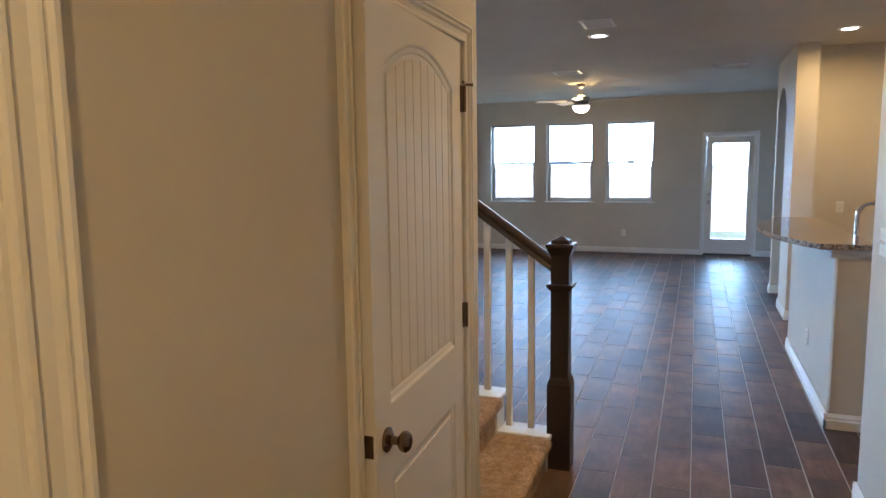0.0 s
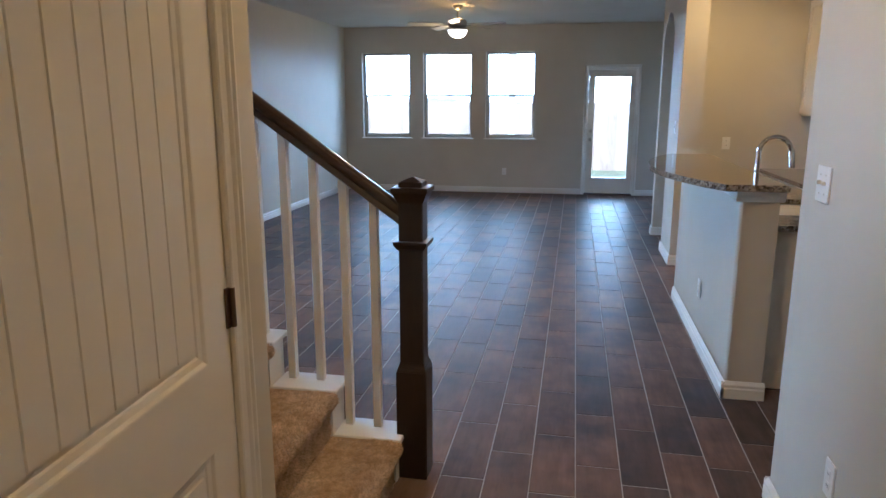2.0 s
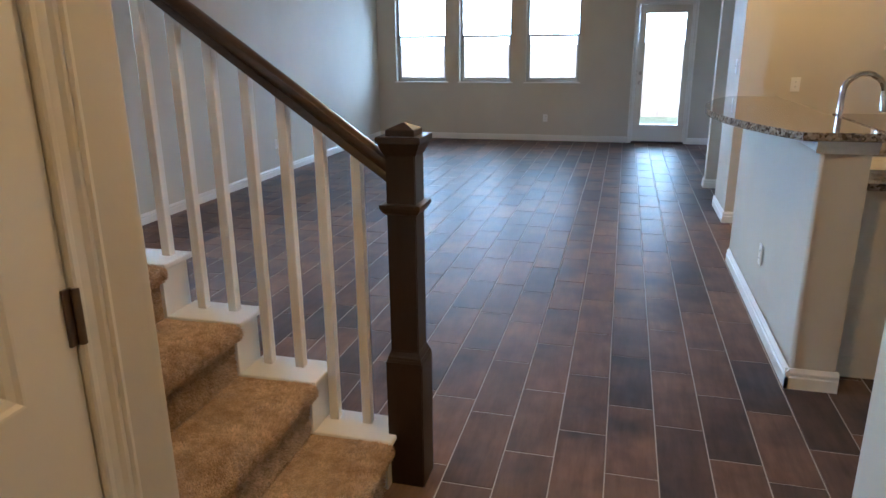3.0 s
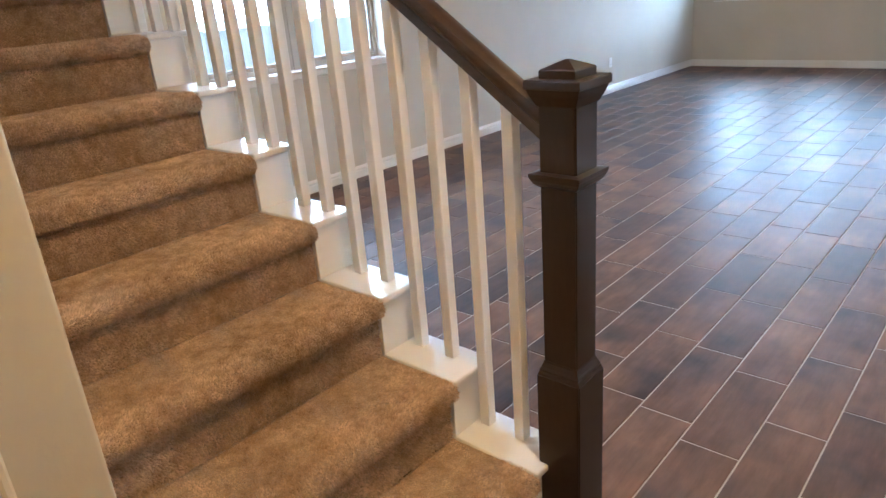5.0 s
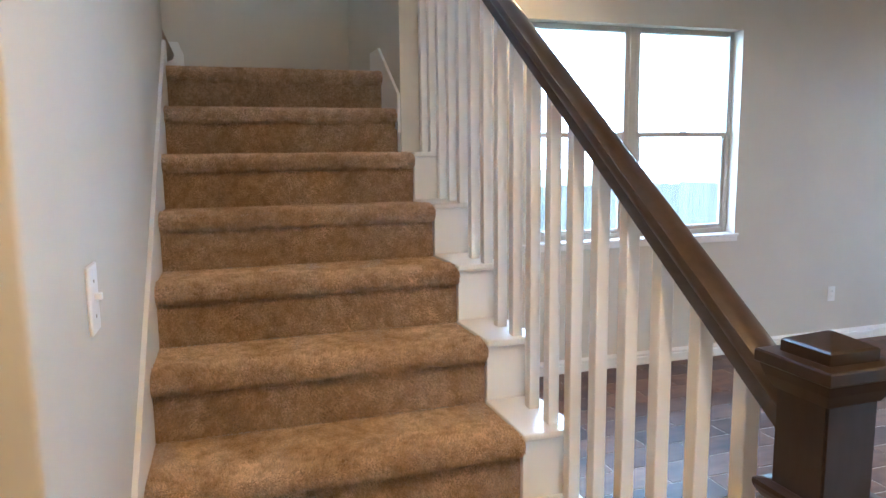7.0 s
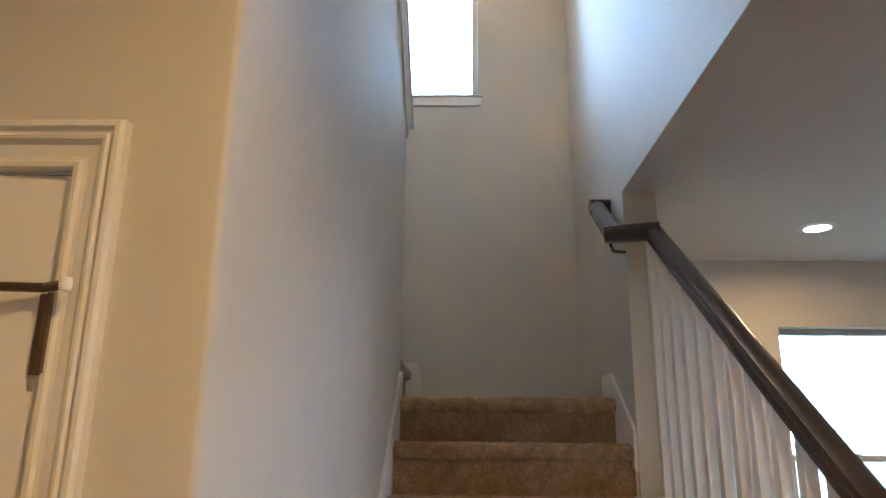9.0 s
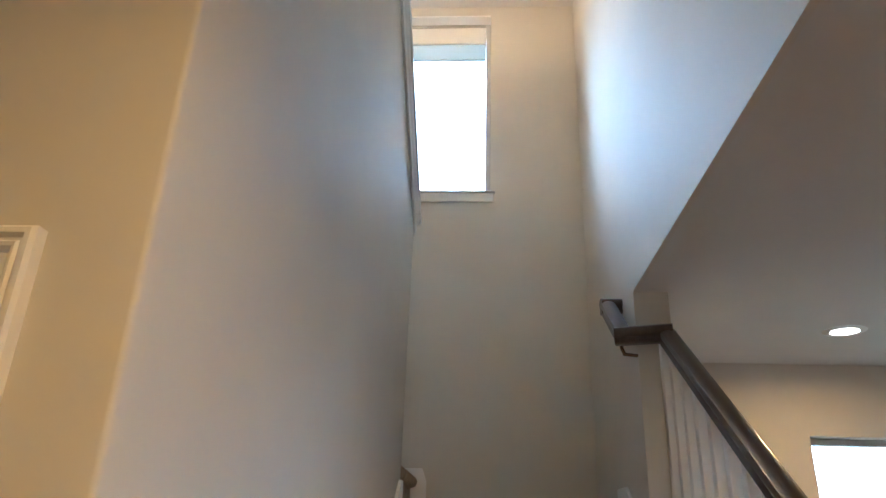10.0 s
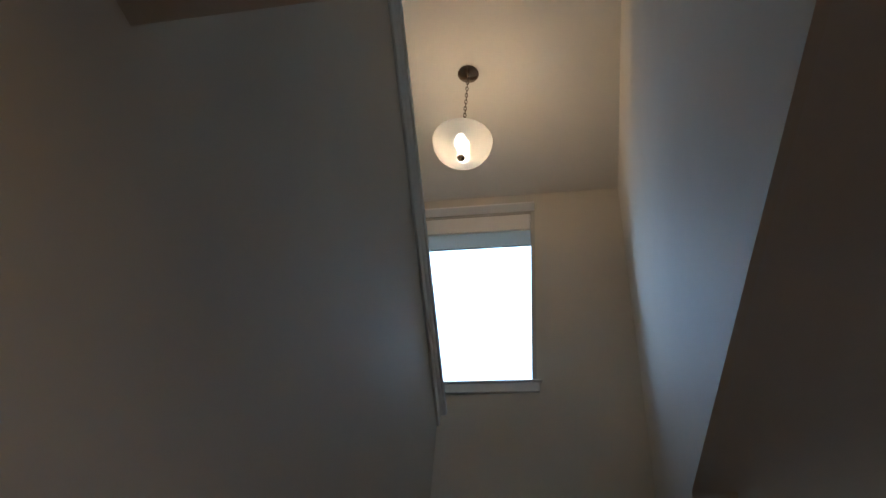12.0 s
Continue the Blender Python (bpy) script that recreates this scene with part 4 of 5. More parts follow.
def newel():
    cx, cy = 0.041, 0.109
    nw = thing("newel_post", (cx, cy, 0), "dark espresso-stained box newel post with pyramid cap", "newel post")

    def sq(prof, nm):
        bm = bmesh.new()
        rings = [[bm.verts.new((cx + sx * r, cy + sy * r, z)) for sx, sy in ((-1, -1), (1, -1), (1, 1), (-1, 1))] for r, z in prof]
        for a, b in zip(rings, rings[1:]):
            for i in range(4):
                j = (i + 1) % 4
                bm.faces.new((a[i], a[j], b[j], b[i]))
        bm.faces.new(rings[0])
        bm.faces.new(rings[-1][::-1])
        bmesh.ops.bevel(bm, geom=[e for e in bm.edges if abs(e.verts[0].co.z - e.verts[1].co.z) > 0.05], offset=0.003, segments=2, affect="EDGES")
        return part(nm, bm, M_STAIN, nw)
    b, s = 0.0625, 0.0475
    sq([(b, 0.0), (b, 0.466)], "base")
    sq([(b - 0.002, 0.466), (b - 0.004, 0.473), (b - 0.006, 0.477), (b - 0.006, 0.482), (b - 0.010, 0.489), (b - 0.012, 0.495), (s + 0.001, 0.501), (s + 0.001, 0.506)], "base_mould")
    sq([(s, 0.506), (s, 1.188)], "shaft")
    sq([(s + 0.002, 0.966), (s + 0.010, 0.974), (s + 0.016, 0.984), (s + 0.019, 0.992), (s + 0.019, 1.000), (s + 0.004, 1.002)], "collar")
    sq([(s + 0.002, 1.152), (s + 0.006, 1.160), (s + 0.012, 1.172), (s + 0.017, 1.186), (s + 0.018, 1.190)], "cap_mould")
    sq([(s + 0.021, 1.190), (s + 0.023, 1.192), (s + 0.023, 1.208), (s + 0.021, 1.211)], "cap_plate")
    sq([(s - 0.002, 1.211), (s - 0.002, 1.228), (s - 0.005, 1.231), (0.004, 1.248), (0.0005, 1.2485)], "pyramid")


newel()


# ---- switches and sockets ----
def wall_plate(name, axis, face, out, u, z, w, h, kind, label, group=""):
    """A plastic wall plate; kind: toggles, or socket."""
    put = AX[axis]
    ob = thing(name, put(face, u, z), label, "switch" if kind != "socket" else "socket", group)

    def slabbed(nm, a0, a1, ua, ub, za, zb, mat, parent, bevel):
        p0, p1 = put(face + out * a0, ua, za), put(face + out * a1, ub, zb)
        lo, hi = [min(a, b) for a, b in zip(p0, p1)], [max(a, b) for a, b in zip(p0, p1)]
        return part(nm, box(lo[0], hi[0], lo[1], hi[1], lo[2], hi[2], bevel=bevel), mat, parent)
    pl = slabbed("plate", 0.0, 0.006, u - w / 2, u + w / 2, z - h / 2, z + h / 2, M_PLASTIC, ob, 0.002)
    if kind == "socket":
        for dz in (-0.02, 0.02):
            r = slabbed("receptacle", 0.006, 0.008, u - 0.014, u + 0.014, z + dz - 0.013, z + dz + 0.013, M_PLASTIC, ob, 0.001)
            for du in (-0.005, 0.005):
                slabbed("slot", 0.0081, 0.0085, u + du - 0.001, u + du + 0.001, z + dz - 0.004, z + dz + 0.005, M_SLOT, r, 0)
    else:
        for i in range(kind):
            du = (i - (kind - 1) / 2) * 0.046
            slabbed("toggle", 0.006, 0.018, u + du - 0.005, u + du + 0.005, z - 0.002, z + 0.010, M_PLASTIC, ob, 0.001)
            for dz in (-0.03, 0.03):
                slabbed("screw", 0.006, 0.0072, u + du - 0.003, u + du + 0.003, z + dz - 0.003, z + dz + 0.003, M_NICKEL, ob, 0.001)
    return ob


wall_plate("light_switch", "x", XR, -1, -0.06, 1.27, 0.118, 0.118, 2, "white two-gang light switch on the hall wall")
wall_plate("wall_socket", "x", XR, -1, -0.40, 0.415, 0.072, 0.116, "socket", "white socket plate low on the hall wall")
wall_plate("wall_socket", "x", HX, -1, 2.0, 0.36, 0.072, 0.116, "socket", "white socket plate on the half wall")
wall_plate("wall_socket", "y", 4.50, -1, 2.066, 1.14, 0.072, 0.116, "socket", "white socket plate above the kitchen counter")
wall_plate("light_switch", "x", AW, -1, 4.38, 1.29, 0.072, 0.116, 1, "white single light switch beside the arch")
wall_plate("light_switch", "y", YS, 1, -0.46, 1.277, 0.075, 0.118, 1, "white light switch at the foot of the stairs")
wall_plate("wall_socket", "x", XL, 1, 5.49, 0.37, 0.072, 0.116, "socket", "white socket plate low on the window wall")
wall_plate("wall_socket", "x", XL, 1, 3.78, 0.39, 0.072, 0.116, "socket", "white socket plate low on the window wall")
wall_plate("wall_socket", "x", XL, 1, 4.91, 0.37, 0.072, 0.116, "socket", "white socket plate low on the window wall")
wall_plate("wall_socket", "x", XL, 1, 6.66, 0.37, 0.072, 0.116, "socket", "white socket plate low on the window wall")
wall_plate("wall_socket", "y", YF, -1, -0.51, 0.36, 0.072, 0.116, "socket", "white socket plate under the windows")


# ---- ceiling fittings ----
def can_light(x, y, watts=CAN_W):
    c = thing("recessed_light", (x, y, Z1), "round recessed ceiling light, lit, with white trim", "ceiling light", "recessed lights")
    part("trim_ring", lathe([(0.062, -0.006), (0.092, -0.003), (0.096, -0.0005), (0.060, -0.0005), (0.062, -0.006)], x, y, 32, Z1), M_PLASTIC, c, smooth=True)
    part("lens", lathe([(0.0, -0.004), (0.061, -0.004), (0.061, -0.001), (0, -0.001)], x, y, 32, Z1), M_CAN, c, "glowing warm-white lens")
    area_lamp("can_lamp", x, y, Z1 - 0.012, 0.12, watts)


for x, y, w in ((-0.17, 2.99, CAN_W * 0.55), (-2.62, 1.09, CAN_W * 0.22), (1.90, 3.55, CAN_W * 0.6), (0.70, -0.30, CAN_W * 0.52), (0.70, -3.9, CAN_W * 0.64)):
    can_light(x, y, w)


def vent(x, y, w, d):
    v = thing("ceiling_vent", (x, y, Z1), "white metal ceiling air vent with slats", "vent", "ceiling vents")
    part("frame", slab("z", Z1 - 0.010, Z1 - 0.001, x - w / 2, x + w / 2, y - d / 2, y + d / 2, [(x - w / 2 + 0.025, x + w / 2 - 0.025, y - d / 2 + 0.025, y + d / 2 - 0.025)]), M_PLASTIC, v)
    part("backing", box(x - w / 2 + 0.026, x + w / 2 - 0.026, y - d / 2 + 0.026, y + d / 2 - 0.026, Z1 - 0.003, Z1 - 0.001), M_DUCT, v)
    n = max(3, int((d - 0.06) / 0.03))
    for i in range(n):
        yy = y - d / 2 + 0.04 + i * (d - 0.08) / (n - 1)
        part("slat", turned(box(x - w / 2 + 0.027, x + w / 2 - 0.027, -0.009, 0.009, -0.001, 0.001), pose(0, yy, Z1 - 0.008, -35)), M_PLASTIC, v)


vent(-0.10, 2.41, 0.26, 0.36)
vent(-0.87, 5.39, 0.32, 0.32)
vent(1.03, 5.58, 0.38, 0.22)


def fan():
    x, y = -0.91, 6.74
    f = thing("ceiling_fan", (x, y, Z1), "ceiling fan with pale blades and a lit opal bowl", "ceiling fan")
    part("canopy", lathe([(0, 0), (0.065, 0), (0.065, -0.02), (0.045, -0.05), (0.02, -0.065), (0, -0.065)], x, y, 24, Z1 - 0.001), M_FAN_METAL, f, smooth=True)
    part("rod", lathe([(0.012, -0.06), (0.012, -0.17)], x, y, 12, Z1), M_FAN_METAL, f, smooth=True)
    part("motor", lathe([(0, -0.16), (0.05, -0.165), (0.11, -0.185), (0.125, -0.21), (0.125, -0.255), (0.105, -0.275), (0.07, -0.29), (0, -0.29)], x, y, 32, Z1), M_FAN_METAL, f, smooth=True)
    part("light_ring", lathe([(0.06, -0.288), (0.125, -0.292), (0.132, -0.305), (0.128, -0.315), (0.06, -0.315)], x, y, 32, Z1), M_NICKEL, f, smooth=True)
    part("bowl", lathe([(0.124, -0.315), (0.122, -0.335), (0.108, -0.365), (0.080, -0.392), (0.04, -0.408), (0, -0.412)], x, y, 32, Z1), M_FANBOWL, f, "lit opal glass bowl", smooth=True)
    for i in range(5):
        a = radians(-14 + 72 * i)
        bl = bmesh.new()
        outline = [(0.20, -0.05), (0.30, -0.062), (0.62, -0.068), (0.655, -0.05), (0.66, 0.0), (0.655, 0.05), (0.62, 0.068), (0.30, 0.062), (0.20, 0.05)]
        add_prism(bl, outline, "z", -0.004, 0.004)
        m = Matrix.Translation((x, y, Z1 - 0.245)) @ pose(0, 0, 0, 0, 0, math.degrees(a)) @ pose(0, 0, 0, 11, 0, 0)
        b = part("blade", turned(bl, m), M_BLADE, f, "pale grey-brown blade")
        part("blade_arm", turned(box(0.10, 0.25, -0.016, 0.016, 0.005, 0.011, bevel=0.002), m), M_FAN_METAL, b)
    point_lamp("fan_lamp", x, y, Z1 - 0.45, 0.05, FAN_W)
    point_lamp("fan_uplight", x, y, Z1 - 0.13, 0.06, FAN_W * 0.25)


fan()


def pendant():
    x, y = -2.224, -0.882
    p = thing("pendant_light", (x, y, Z2), "bowl pendant of frosted glass, lit, on a bronze chain", "pendant light")
    part("canopy", lathe([(0, 0), (0.062, 0), (0.064, -0.008), (0.05, -0.022), (0.02, -0.034), (0.008, -0.042), (0, -0.042)], x, y, 28, Z2 - 0.001), M_BRONZE, p, smooth=True)
    zt, zb = Z2 - 0.045, 4.80
    n = 16
    for i in range(n):
        z = zt + (zb - zt) * (i + 0.5) / n
        pts = []
        for t in range(12):
            q = 2 * math.pi * t / 12
            pts.append((0.008 * math.cos(q), 0, 0.020 * math.sin(q)))
        pts.append(pts[0])
        bm = sweep(pts, circle(0.0023, 6), up=(0, 1, 0), closed_ends=False)
        part("chain_link", turned(bm, pose(x, y, z, 0, 0, 90 * (i % 2) + 20)), M_BRONZE, p, smooth=True)
    part("stem", lathe([(0, 0.24), (0.012, 0.235), (0.014, 0.22), (0.009, 0.20), (0.009, -0.01)], x, y, 16, 4.575), M_BRONZE, p, smooth=True)
    part("bowl", lathe([(0.010, 0.0), (0.05, 0.004), (0.10, 0.022), (0.140, 0.052), (0.157, 0.088), (0.163, 0.118), (0.165, 0.130)], x, y, 40, 4.585), M_BOWL, p, "frosted ribbed glass bowl", smooth=True)
    part("finial", lathe([(0, -0.030), (0.006, -0.026), (0.010, -0.018), (0.022, -0.010), (0.024, 0.0), (0.020, 0.004), (0, 0.004)], x, y, 20, 4.585), M_BRONZE, p, "dark bronze finial", smooth=True)
    part("bulb", lathe([(0, -0.05), (0.02, -0.045), (0.03, -0.02), (0.028, 0.01), (0.014, 0.04), (0, 0.045)], x + 0.045, y, 16, 4.67), glowing("bulb_glow", (1.0, 0.72, 0.40), 14.0), p, smooth=True)
    part("bulb", lathe([(0, -0.05), (0.02, -0.045), (0.03, -0.02), (0.028, 0.01), (0.014, 0.04), (0, 0.045)], x - 0.045, y, 16, 4.67), bpy.data.materials["bulb_glow"], p, smooth=True)
    point_lamp("pendant_lamp", x, y, 4.70, 0.03, PENDANT_W, (1.0, 0.58, 0.24))


pendant()


# ---- kitchen ----
def bar_top():
    n = 18
    pts = [(1.68, 1.075), (1.385, 1.075)]
    for i in range(n + 1):
        t = i / n
        pts.append((1.385 - 0.255 * math.sin(math.pi * t) ** 0.8, 1.10 + 2.02 * t))
    pts += [(1.385, 3.14), (1.68, 3.14)]
    bm = prism(pts, "z", 1.099, 1.133)
    bmesh.ops.bevel(bm, geom=[e for e in bm.edges if abs(e.verts[0].co.z - e.verts[1].co.z) < 1e-4], offset=0.006, segments=2, affect="EDGES")
    return part("bar_top", bm, M_GRANITE)


tagged(bar_top(), "speckled granite bar top with a bowed polished edge", "counter top")
tm = thing("bar_moulding", (1.55, 1.15, 1.05), "white bed moulding under the granite bar top", "trim", kind="structure")
prof = [(0.0, 1.045), (0.006, 1.045), (0.010, 1.065), (0.018, 1.079), (0.022, 1.095), (0.0, 1.095)]
part("moulding", prism([(HY - d, z) for d, z in prof], "x", HX - 0.022, HX + 0.205), M_TRIM, tm)
part("moulding", prism([(HX - d, z) for d, z in prof], "y", HY, HY1), M_TRIM, tm)


def base_unit(name, x0, x1, y0, y1, front, label):
    """A kitchen base unit with toe kick and doors; front: the side its doors face."""
    c = thing(name, ((x0 + x1) / 2, (y0 + y1) / 2, 0), label, "cabinet", "kitchen base units")
    part("body", box(x0, x1, y0, y1, 0.10, 0.87, bevel=0.002), M_CABINET, c)
    k = 0.06
    part("toe_kick", box(x0 + (k if front == "-x" else 0), x1 - (k if front == "+x" else 0), y0 + (k if front == "-y" else 0), y1 - (k if front == "+y" else 0), 0, 0.10), M_CABINET, c)
    span = (y1 - y0) if "x" in front else (x1 - x0)
    s = -1 if front[0] == "-" else 1
    for za, zb, nm in ((0.13, 0.66, "door"), (0.685, 0.85, "drawer_front")):
        if "x" in front:
            f = x0 if s < 0 else x1
            d = part(nm, box(min(f, f + s * 0.019), max(f, f + s * 0.019), y0 + 0.012, y1 - 0.012, za, zb, bevel=0.003), M_CABINET, c)
        else:
            f = y0 if s < 0 else y1
            d = part(nm, box(x0 + 0.012, x1 - 0.012, min(f, f + s * 0.019), max(f, f + s * 0.019), za, zb, bevel=0.003), M_CABINET, c)


for i in range(4):
    y = 1.30 + i * 0.43
    base_unit("sink_unit" if i == 1 else "base_unit", 1.655, 2.235, y, y + 0.426, "+x", "cream painted kitchen base unit under granite")


def counter(name, x0, x1, y0, y1, label, hole=None):
    ob = part(name, slab("z", 0.875, 0.907, x0, x1, y0, y1, [hole] if hole else []), M_GRANITE)
    return tagged(ob, label, "counter top")


counter("sink_counter", 1.652, 2.275, 1.26, 3.06, "speckled granite counter with a steel sink", (1.80, 2.18, 1.62, 2.30))
sink = thing("sink", (1.99, 1.96, 0.70), "stainless steel undermount kitchen sink", "sink")
part("basin", slab("z", 0.70, 0.704, 1.795, 2.185, 1.615, 2.305), M_STEEL, sink)
for a in ((1.795, 1.799, 1.615, 2.305), (2.181, 2.185, 1.615, 2.305), (1.799, 2.181, 1.615, 1.619), (1.799, 2.181, 2.301, 2.305)):
    part("side", box(*a, 0.704, 0.874), M_STEEL, sink)


def faucet():
    x, y = 1.716, 1.87
    f = thing("faucet", (x, y, 0.907), "tall chrome gooseneck kitchen faucet with pull-down head", "faucet")
    part("base", lathe([(0, 0), (0.027, 0), (0.027, 0.012), (0.022, 0.03), (0.019, 0.06), (0.017, 0.07), (0, 0.07)], x, y, 24, 0.907), M_CHROME, f, smooth=True)
    pts = [(x, y, 0.97), (x, y, 1.10), (x, y, 1.24)]
    r = 0.088
    for i in range(1, 15):
        a = math.pi * i / 14 * 0.96
        pts.append((x + r - r * math.cos(a), y - 0.02 * i / 14, 1.24 + r * math.sin(a)))
    part("neck", sweep(pts, circle(0.0145, 16), up=(0, 1, 0)), M_CHROME, f, smooth=True)
    e = Vector(pts[-1])
    part("spray_head", sweep([e, e + Vector((0.004, 0, -0.04)), e + Vector((0.008, 0, -0.10))], circle(0.017, 16), up=(0, 1, 0), scales=[0.85, 1.0, 1.12]), M_CHROME, f, smooth=True)
    part("lever", sweep([(x, y + 0.02, 0.95), (x, y + 0.05, 0.955), (x + 0.02, y + 0.10, 0.985)], circle(0.006, 10)), M_CHROME, f, smooth=True)


faucet()


def wall_cabinet(y0, y1, x0=2.70, x1=3.0, z0=1.40, z1=2.42):
    c = thing("wall_cabinet", (x1, (y0 + y1) / 2, z0), "cream painted wall cabinet with recessed panel door", "cabinet", "kitchen wall cabinets")
    part("body", box(x0, x1, y0, y1, z0, z1, bevel=0.002), M_CABINET, c)
    d = part("door", slab("x", x0 - 0.02, x0 - 0.001, y0 + 0.01, y1 - 0.01, z0 + 0.015, z1 - 0.015, [(y0 + 0.07, y1 - 0.07, z0 + 0.075, z1 - 0.075)]), M_CABINET, c)
    part("panel", box(x0 - 0.010, x0 - 0.001, y0 + 0.07, y1 - 0.07, z0 + 0.075, z1 - 0.075), M_CABINET, d)


structure(part("wall_kitchen_east", slab("x", 3.0, 3.1, 0.17, 4.5, -0.02, Z1), M_WALL), "painted kitchen wall behind the cabinets", "wall")
for i in range(6):
    wall_cabinet(1.62 + i * 0.48, 2.10 + i * 0.48 - 0.004)
for i in range(6):
    base_unit("base_unit", 2.42, 2.99, 1.62 + i * 0.48, 2.10 + i * 0.48 - 0.004, "-x", "cream painted kitchen base unit along the wall")
counter("wall_counter", 2.38, 2.998, 1.60, 4.498, "speckled granite counter along the kitchen wall")


# ---- outside ----
def fence(name, a, b, base, top, label, mat):
    """A close-board fence of separate boards from a to b."""
    a, b = Vector(a), Vector(b)
    L = (b - a).length
    d = (b - a).normalized()
    f = thing(name, (*((a + b) / 2)[:2], base), label, "fence", kind="stuff")
    rng = random.Random(int(L * 10))
    bm = bmesh.new()
    n = int(L / 0.145)
    ang = math.atan2(d.y, d.x)
    for i in range(n):
        m = Matrix.Translation((*(a + d * (i + 0.5) * L / n)[:2], 0)) @ Matrix.Rotation(ang + rng.uniform(-0.02, 0.02), 4, "Z")
        h = top + rng.uniform(-0.015, 0.015)
        poly = [(-0.0724, base), (0.0724, base), (0.0724, h - 0.02), (0.055, h), (-0.055, h), (-0.0724, h - 0.02)]
        t = bmesh.new()
        add_prism(t, poly, "y", -0.008, 0.008)
        bmesh.ops.transform(t, matrix=m, verts=t.verts)
        me = bpy.data.meshes.new("tmp")
        t.to_mesh(me)
        t.free()
        bm.from_mesh(me)
        bpy.data.meshes.remove(me)
    part("boards", bm, mat, f)
    for z in (base + 0.3, top - 0.35):
        part("rail", turned(box(-L / 2, L / 2, 0.010, 0.05, z, z + 0.085), Matrix.Translation((*((a + b) / 2)[:2], 0)) @ Matrix.Rotation(ang, 4, "Z")), mat, f)


fence("garden_fence", (-9, 17.0, 0), (12, 17.0, 0), -0.352, 1.50, "pale cedar board fence across the back garden", M_FENCE)
fence("side_fence", (-6.6, -6, 0), (-6.6, 16.9, 0), -0.352, 1.12, "weathered grey board fence beside the house", M_FENCE_GREY)


def neighbour(name, x0, x1, y0, y1, eave, ridge, label):
    h = thing(name, ((x0 + x1) / 2, (y0 + y1) / 2, -0.35), label, "house")
    part("wall", box(x0, x1, y0, y1, -0.352, eave), M_SIDING, h)
    cx = (x0 + x1) / 2
    e = 0.5
    bm = bmesh.new()
    v = [bm.verts.new(c) for c in ((x0 - e, y0 - e, eave - 0.1), (x1 + e, y0 - e, eave - 0.1), (x1 + e, y1 + e, eave - 0.1), (x0 - e, y1 + e, eave - 0.1),
                                   (x0 + (y1 - y0) / 2.2, (y0 + y1) / 2, ridge), (x1 - (y1 - y0) / 2.2, (y0 + y1) / 2, ridge))]
    for q in ((0, 1, 5, 4), (1, 2, 5), (2, 3, 4, 5), (3, 0, 4), (3, 2, 1, 0)):
        bm.faces.new([v[i] for i in q])
    part("roof", bm, M_ROOF, h)


neighbour("neighbour_house", -10.5, -5.2, 38, 42, 1.05, 1.75, "single-storey neighbour house with grey hipped roof")

# patio post and eave seen through the windows
patio_cover = thing("patio_cover", (0.9, 11.0, -0.06), "white patio cover on a square post beside the house", "patio cover")
part("post", box(-0.74, -0.60, 12.1, 12.24, -0.06, 2.62, bevel=0.006), M_TRIM, patio_cover)
part("beam", box(-0.80, 4.0, 12.05, 12.3, 2.62, 2.85, bevel=0.01), M_SIDING, patio_cover)
part("cover", box(-0.85, 4.1, 9.38, 12.5, 2.86, 2.98), M_SIDING, patio_cover)


# bright hazy sky low over the gardens
haze = structure(part("backdrop", slab("x", -70.2, -70, -120, 75, -0.4, 95), M_HAZE), "bright white hazy sky beyond the gardens", "backdrop")
haze2 = structure(part("backdrop_north", slab("y", 75, 75.2, -70, 90, -0.4, 95), M_HAZE_N), "bright white hazy sky beyond the gardens", "backdrop")

# ---- floor tiles ----
PX, PY, G = 0.1858, 0.5005, 0.0044
KNOWN = {-3: 0.30, -2: 0.46, -1: 0.235, 0: 0.197, 1: 0.098, 2: 0.342, 3: 0.038, 4: 0.285, 5: 0.162, 6: 0.466, 7: 0.368, 8: 0.12}
me_cache = {}


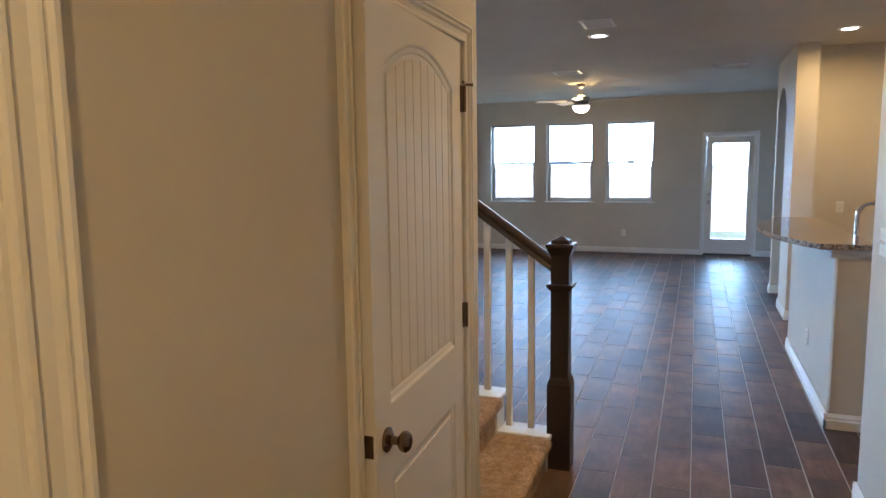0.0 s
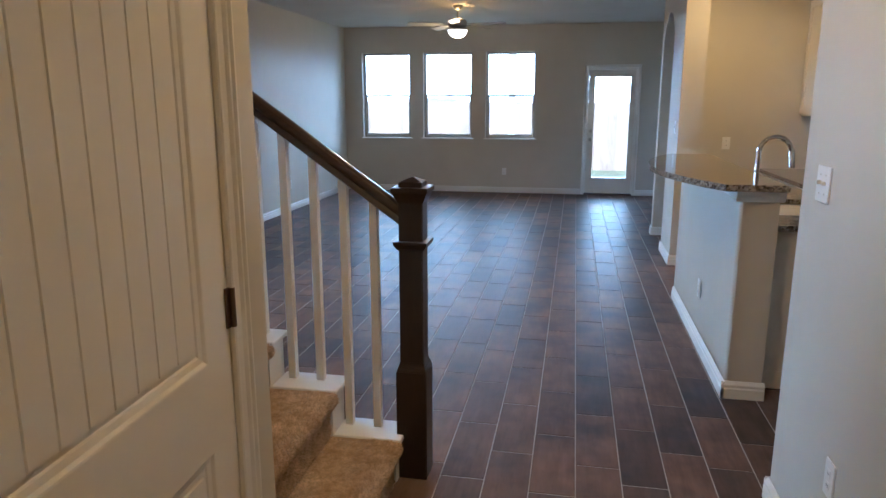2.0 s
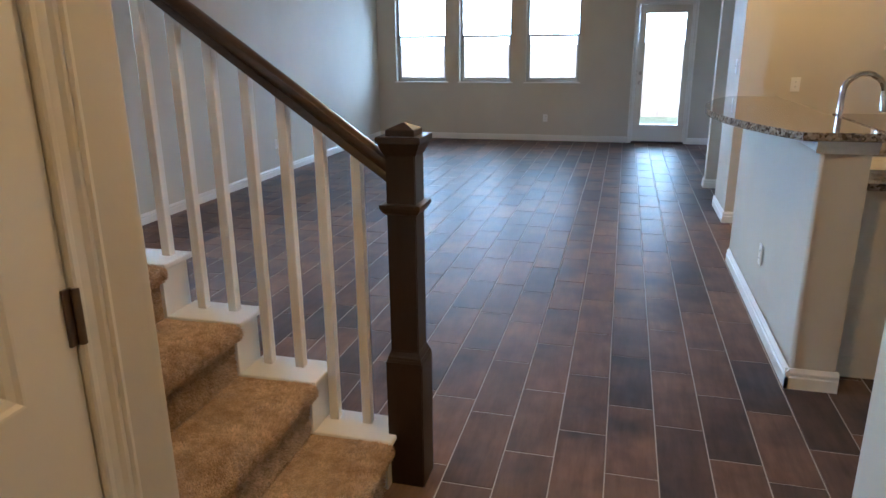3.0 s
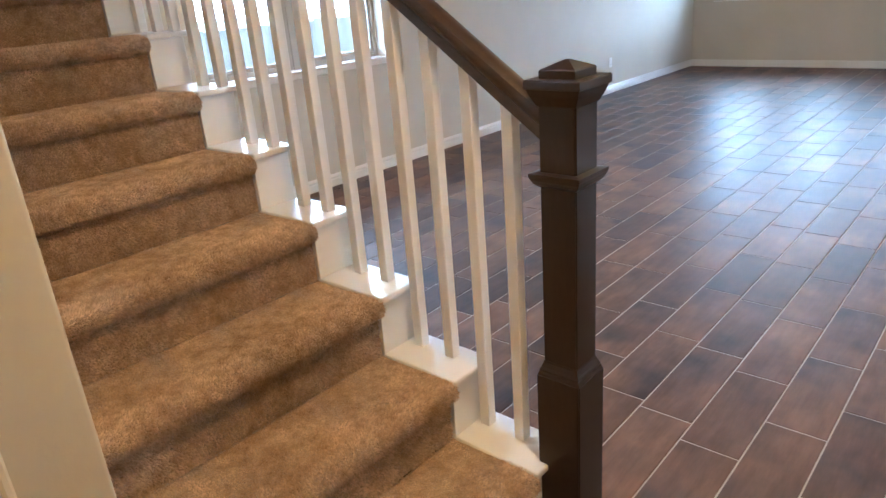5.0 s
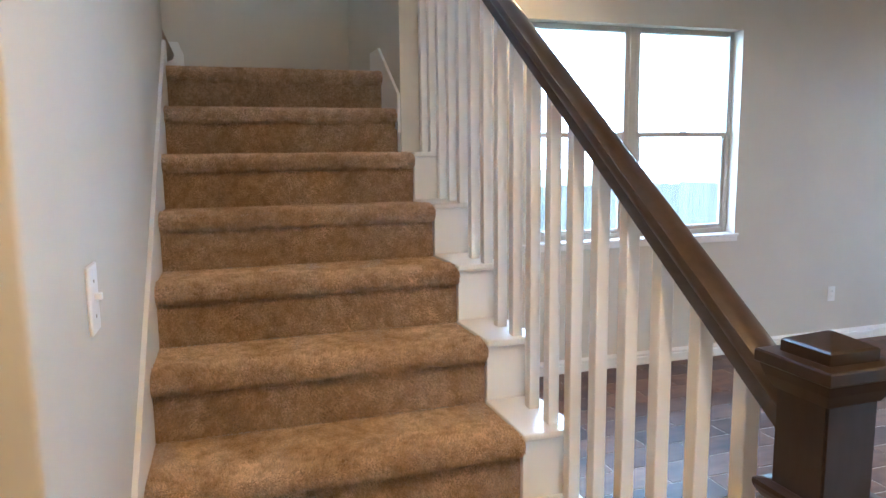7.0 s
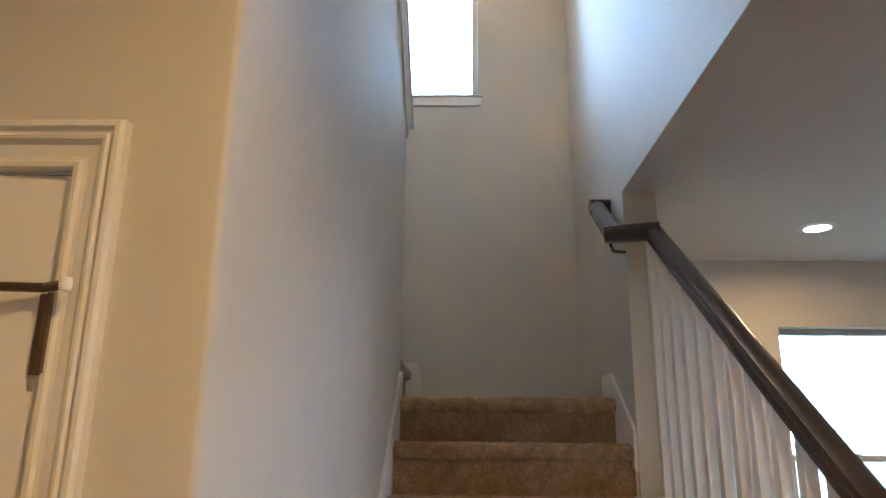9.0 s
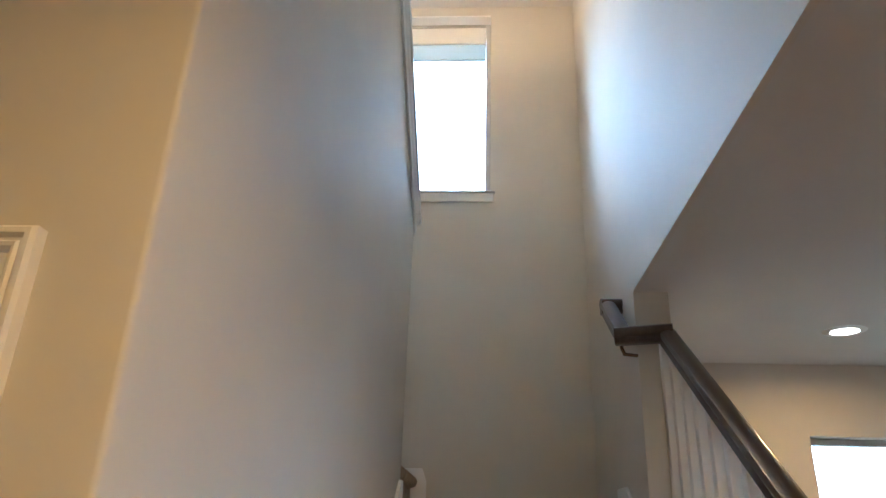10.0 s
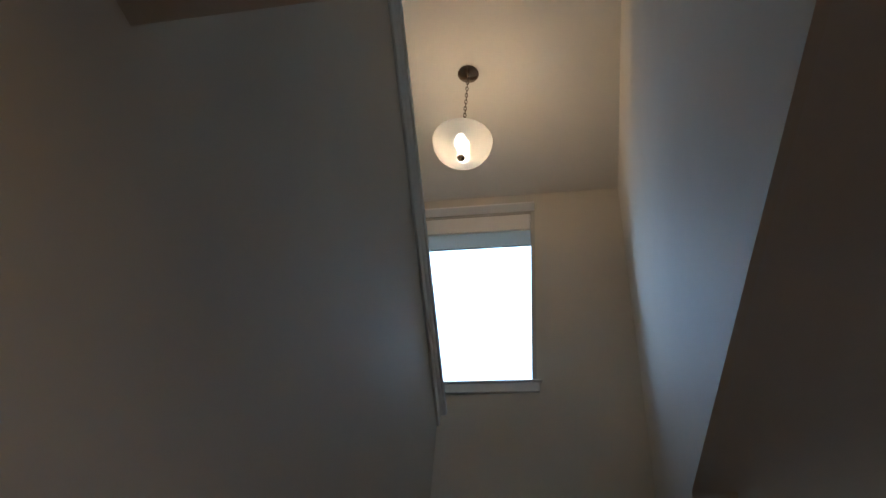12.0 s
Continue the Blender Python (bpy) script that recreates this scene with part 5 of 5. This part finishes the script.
def tile_mesh(w, d):
    k = (round(w, 4), round(d, 4))
    if k not in me_cache:
        bm = bmesh.new()
        b, z0, z1 = 0.0025, -0.005, 0.0
        lo = [bm.verts.new((sx * w / 2, sy * d / 2, z)) for z in (z0, z1 - 0.0022) for sx, sy in ((-1, -1), (1, -1), (1, 1), (-1, 1))]
        hi = [bm.verts.new((sx * (w / 2 - b), sy * (d / 2 - b), z1)) for sx, sy in ((-1, -1), (1, -1), (1, 1), (-1, 1))]
        bm.faces.new(hi)
        for i in range(4):
            j = (i + 1) % 4
            bm.faces.new((lo[i], lo[j], lo[4 + j], lo[4 + i]))
            bm.faces.new((lo[4 + i], lo[4 + j], hi[j], hi[i]))
        bmesh.ops.recalc_face_normals(bm, faces=bm.faces)
        me = bpy.data.meshes.new("tile")
        bm.to_mesh(me)
        bm.free()
        me.materials.append(M_TILE)
        me_cache[k] = me
    return me_cache[k]


rng = random.Random(11)
near, rest_v, rest_f = [], [], []
for i in range(-20, 28):
    xa, xb = -0.036 + i * PX, -0.036 + (i + 1) * PX
    off = KNOWN.get(i, PY * ((i * 0.38 + 0.13) % 1))
    if xb < XL or xa > 5.2:
        continue
    for j in range(-14, 22):
        ya, yb = off + j * PY, off + (j + 1) * PY
        if yb < -5.2 or ya > YF or (yb < 0.1 and xb < -0.2):
            continue
        x0, x1 = max(xa, XL) + G / 2, min(xb, 5.2) - G / 2
        y0, y1 = max(ya, -5.2) + G / 2, min(yb, YF) - G / 2
        if x1 - x0 < 0.01 or y1 - y0 < 0.01:
            continue
        cx, cy = (x0 + x1) / 2, (y0 + y1) / 2
        dz = rng.uniform(-0.0006, 0.0004)
        if -0.3 < cx < 1.75 and -0.9 < cy < 5.2 and len(near) < 300:
            near.append((x1 - x0, y1 - y0, cx, cy, dz))
        else:
            s = len(rest_v)
            b = 0.0025
            for z, q in ((-0.005, 0), (-0.0022, 0), (0.0, b)):
                rest_v += [(x0 + q, y0 + q, z + dz), (x1 - q, y0 + q, z + dz), (x1 - q, y1 - q, z + dz), (x0 + q, y1 - q, z + dz)]
            rest_f.append((s + 8, s + 9, s + 10, s + 11))
            for k in range(4):
                n = (k + 1) % 4
                rest_f.append((s + k, s + n, s + 4 + n, s + 4 + k))
                rest_f.append((s + 4 + k, s + 4 + n, s + 8 + n, s + 8 + k))
me = bpy.data.meshes.new("tiles")
me.from_pydata(rest_v, [], rest_f)
me.materials.append(M_TILE)
rest = new("tiles", me)
rest.parent = floor
tagged(rest, "dark brown wood-look tiles in staggered rows", kind="stuff")
for w, d, cx, cy, dz in near:
    t = new("tile", tile_mesh(w, d))
    t.location = (cx, cy, dz)
    t.parent = floor
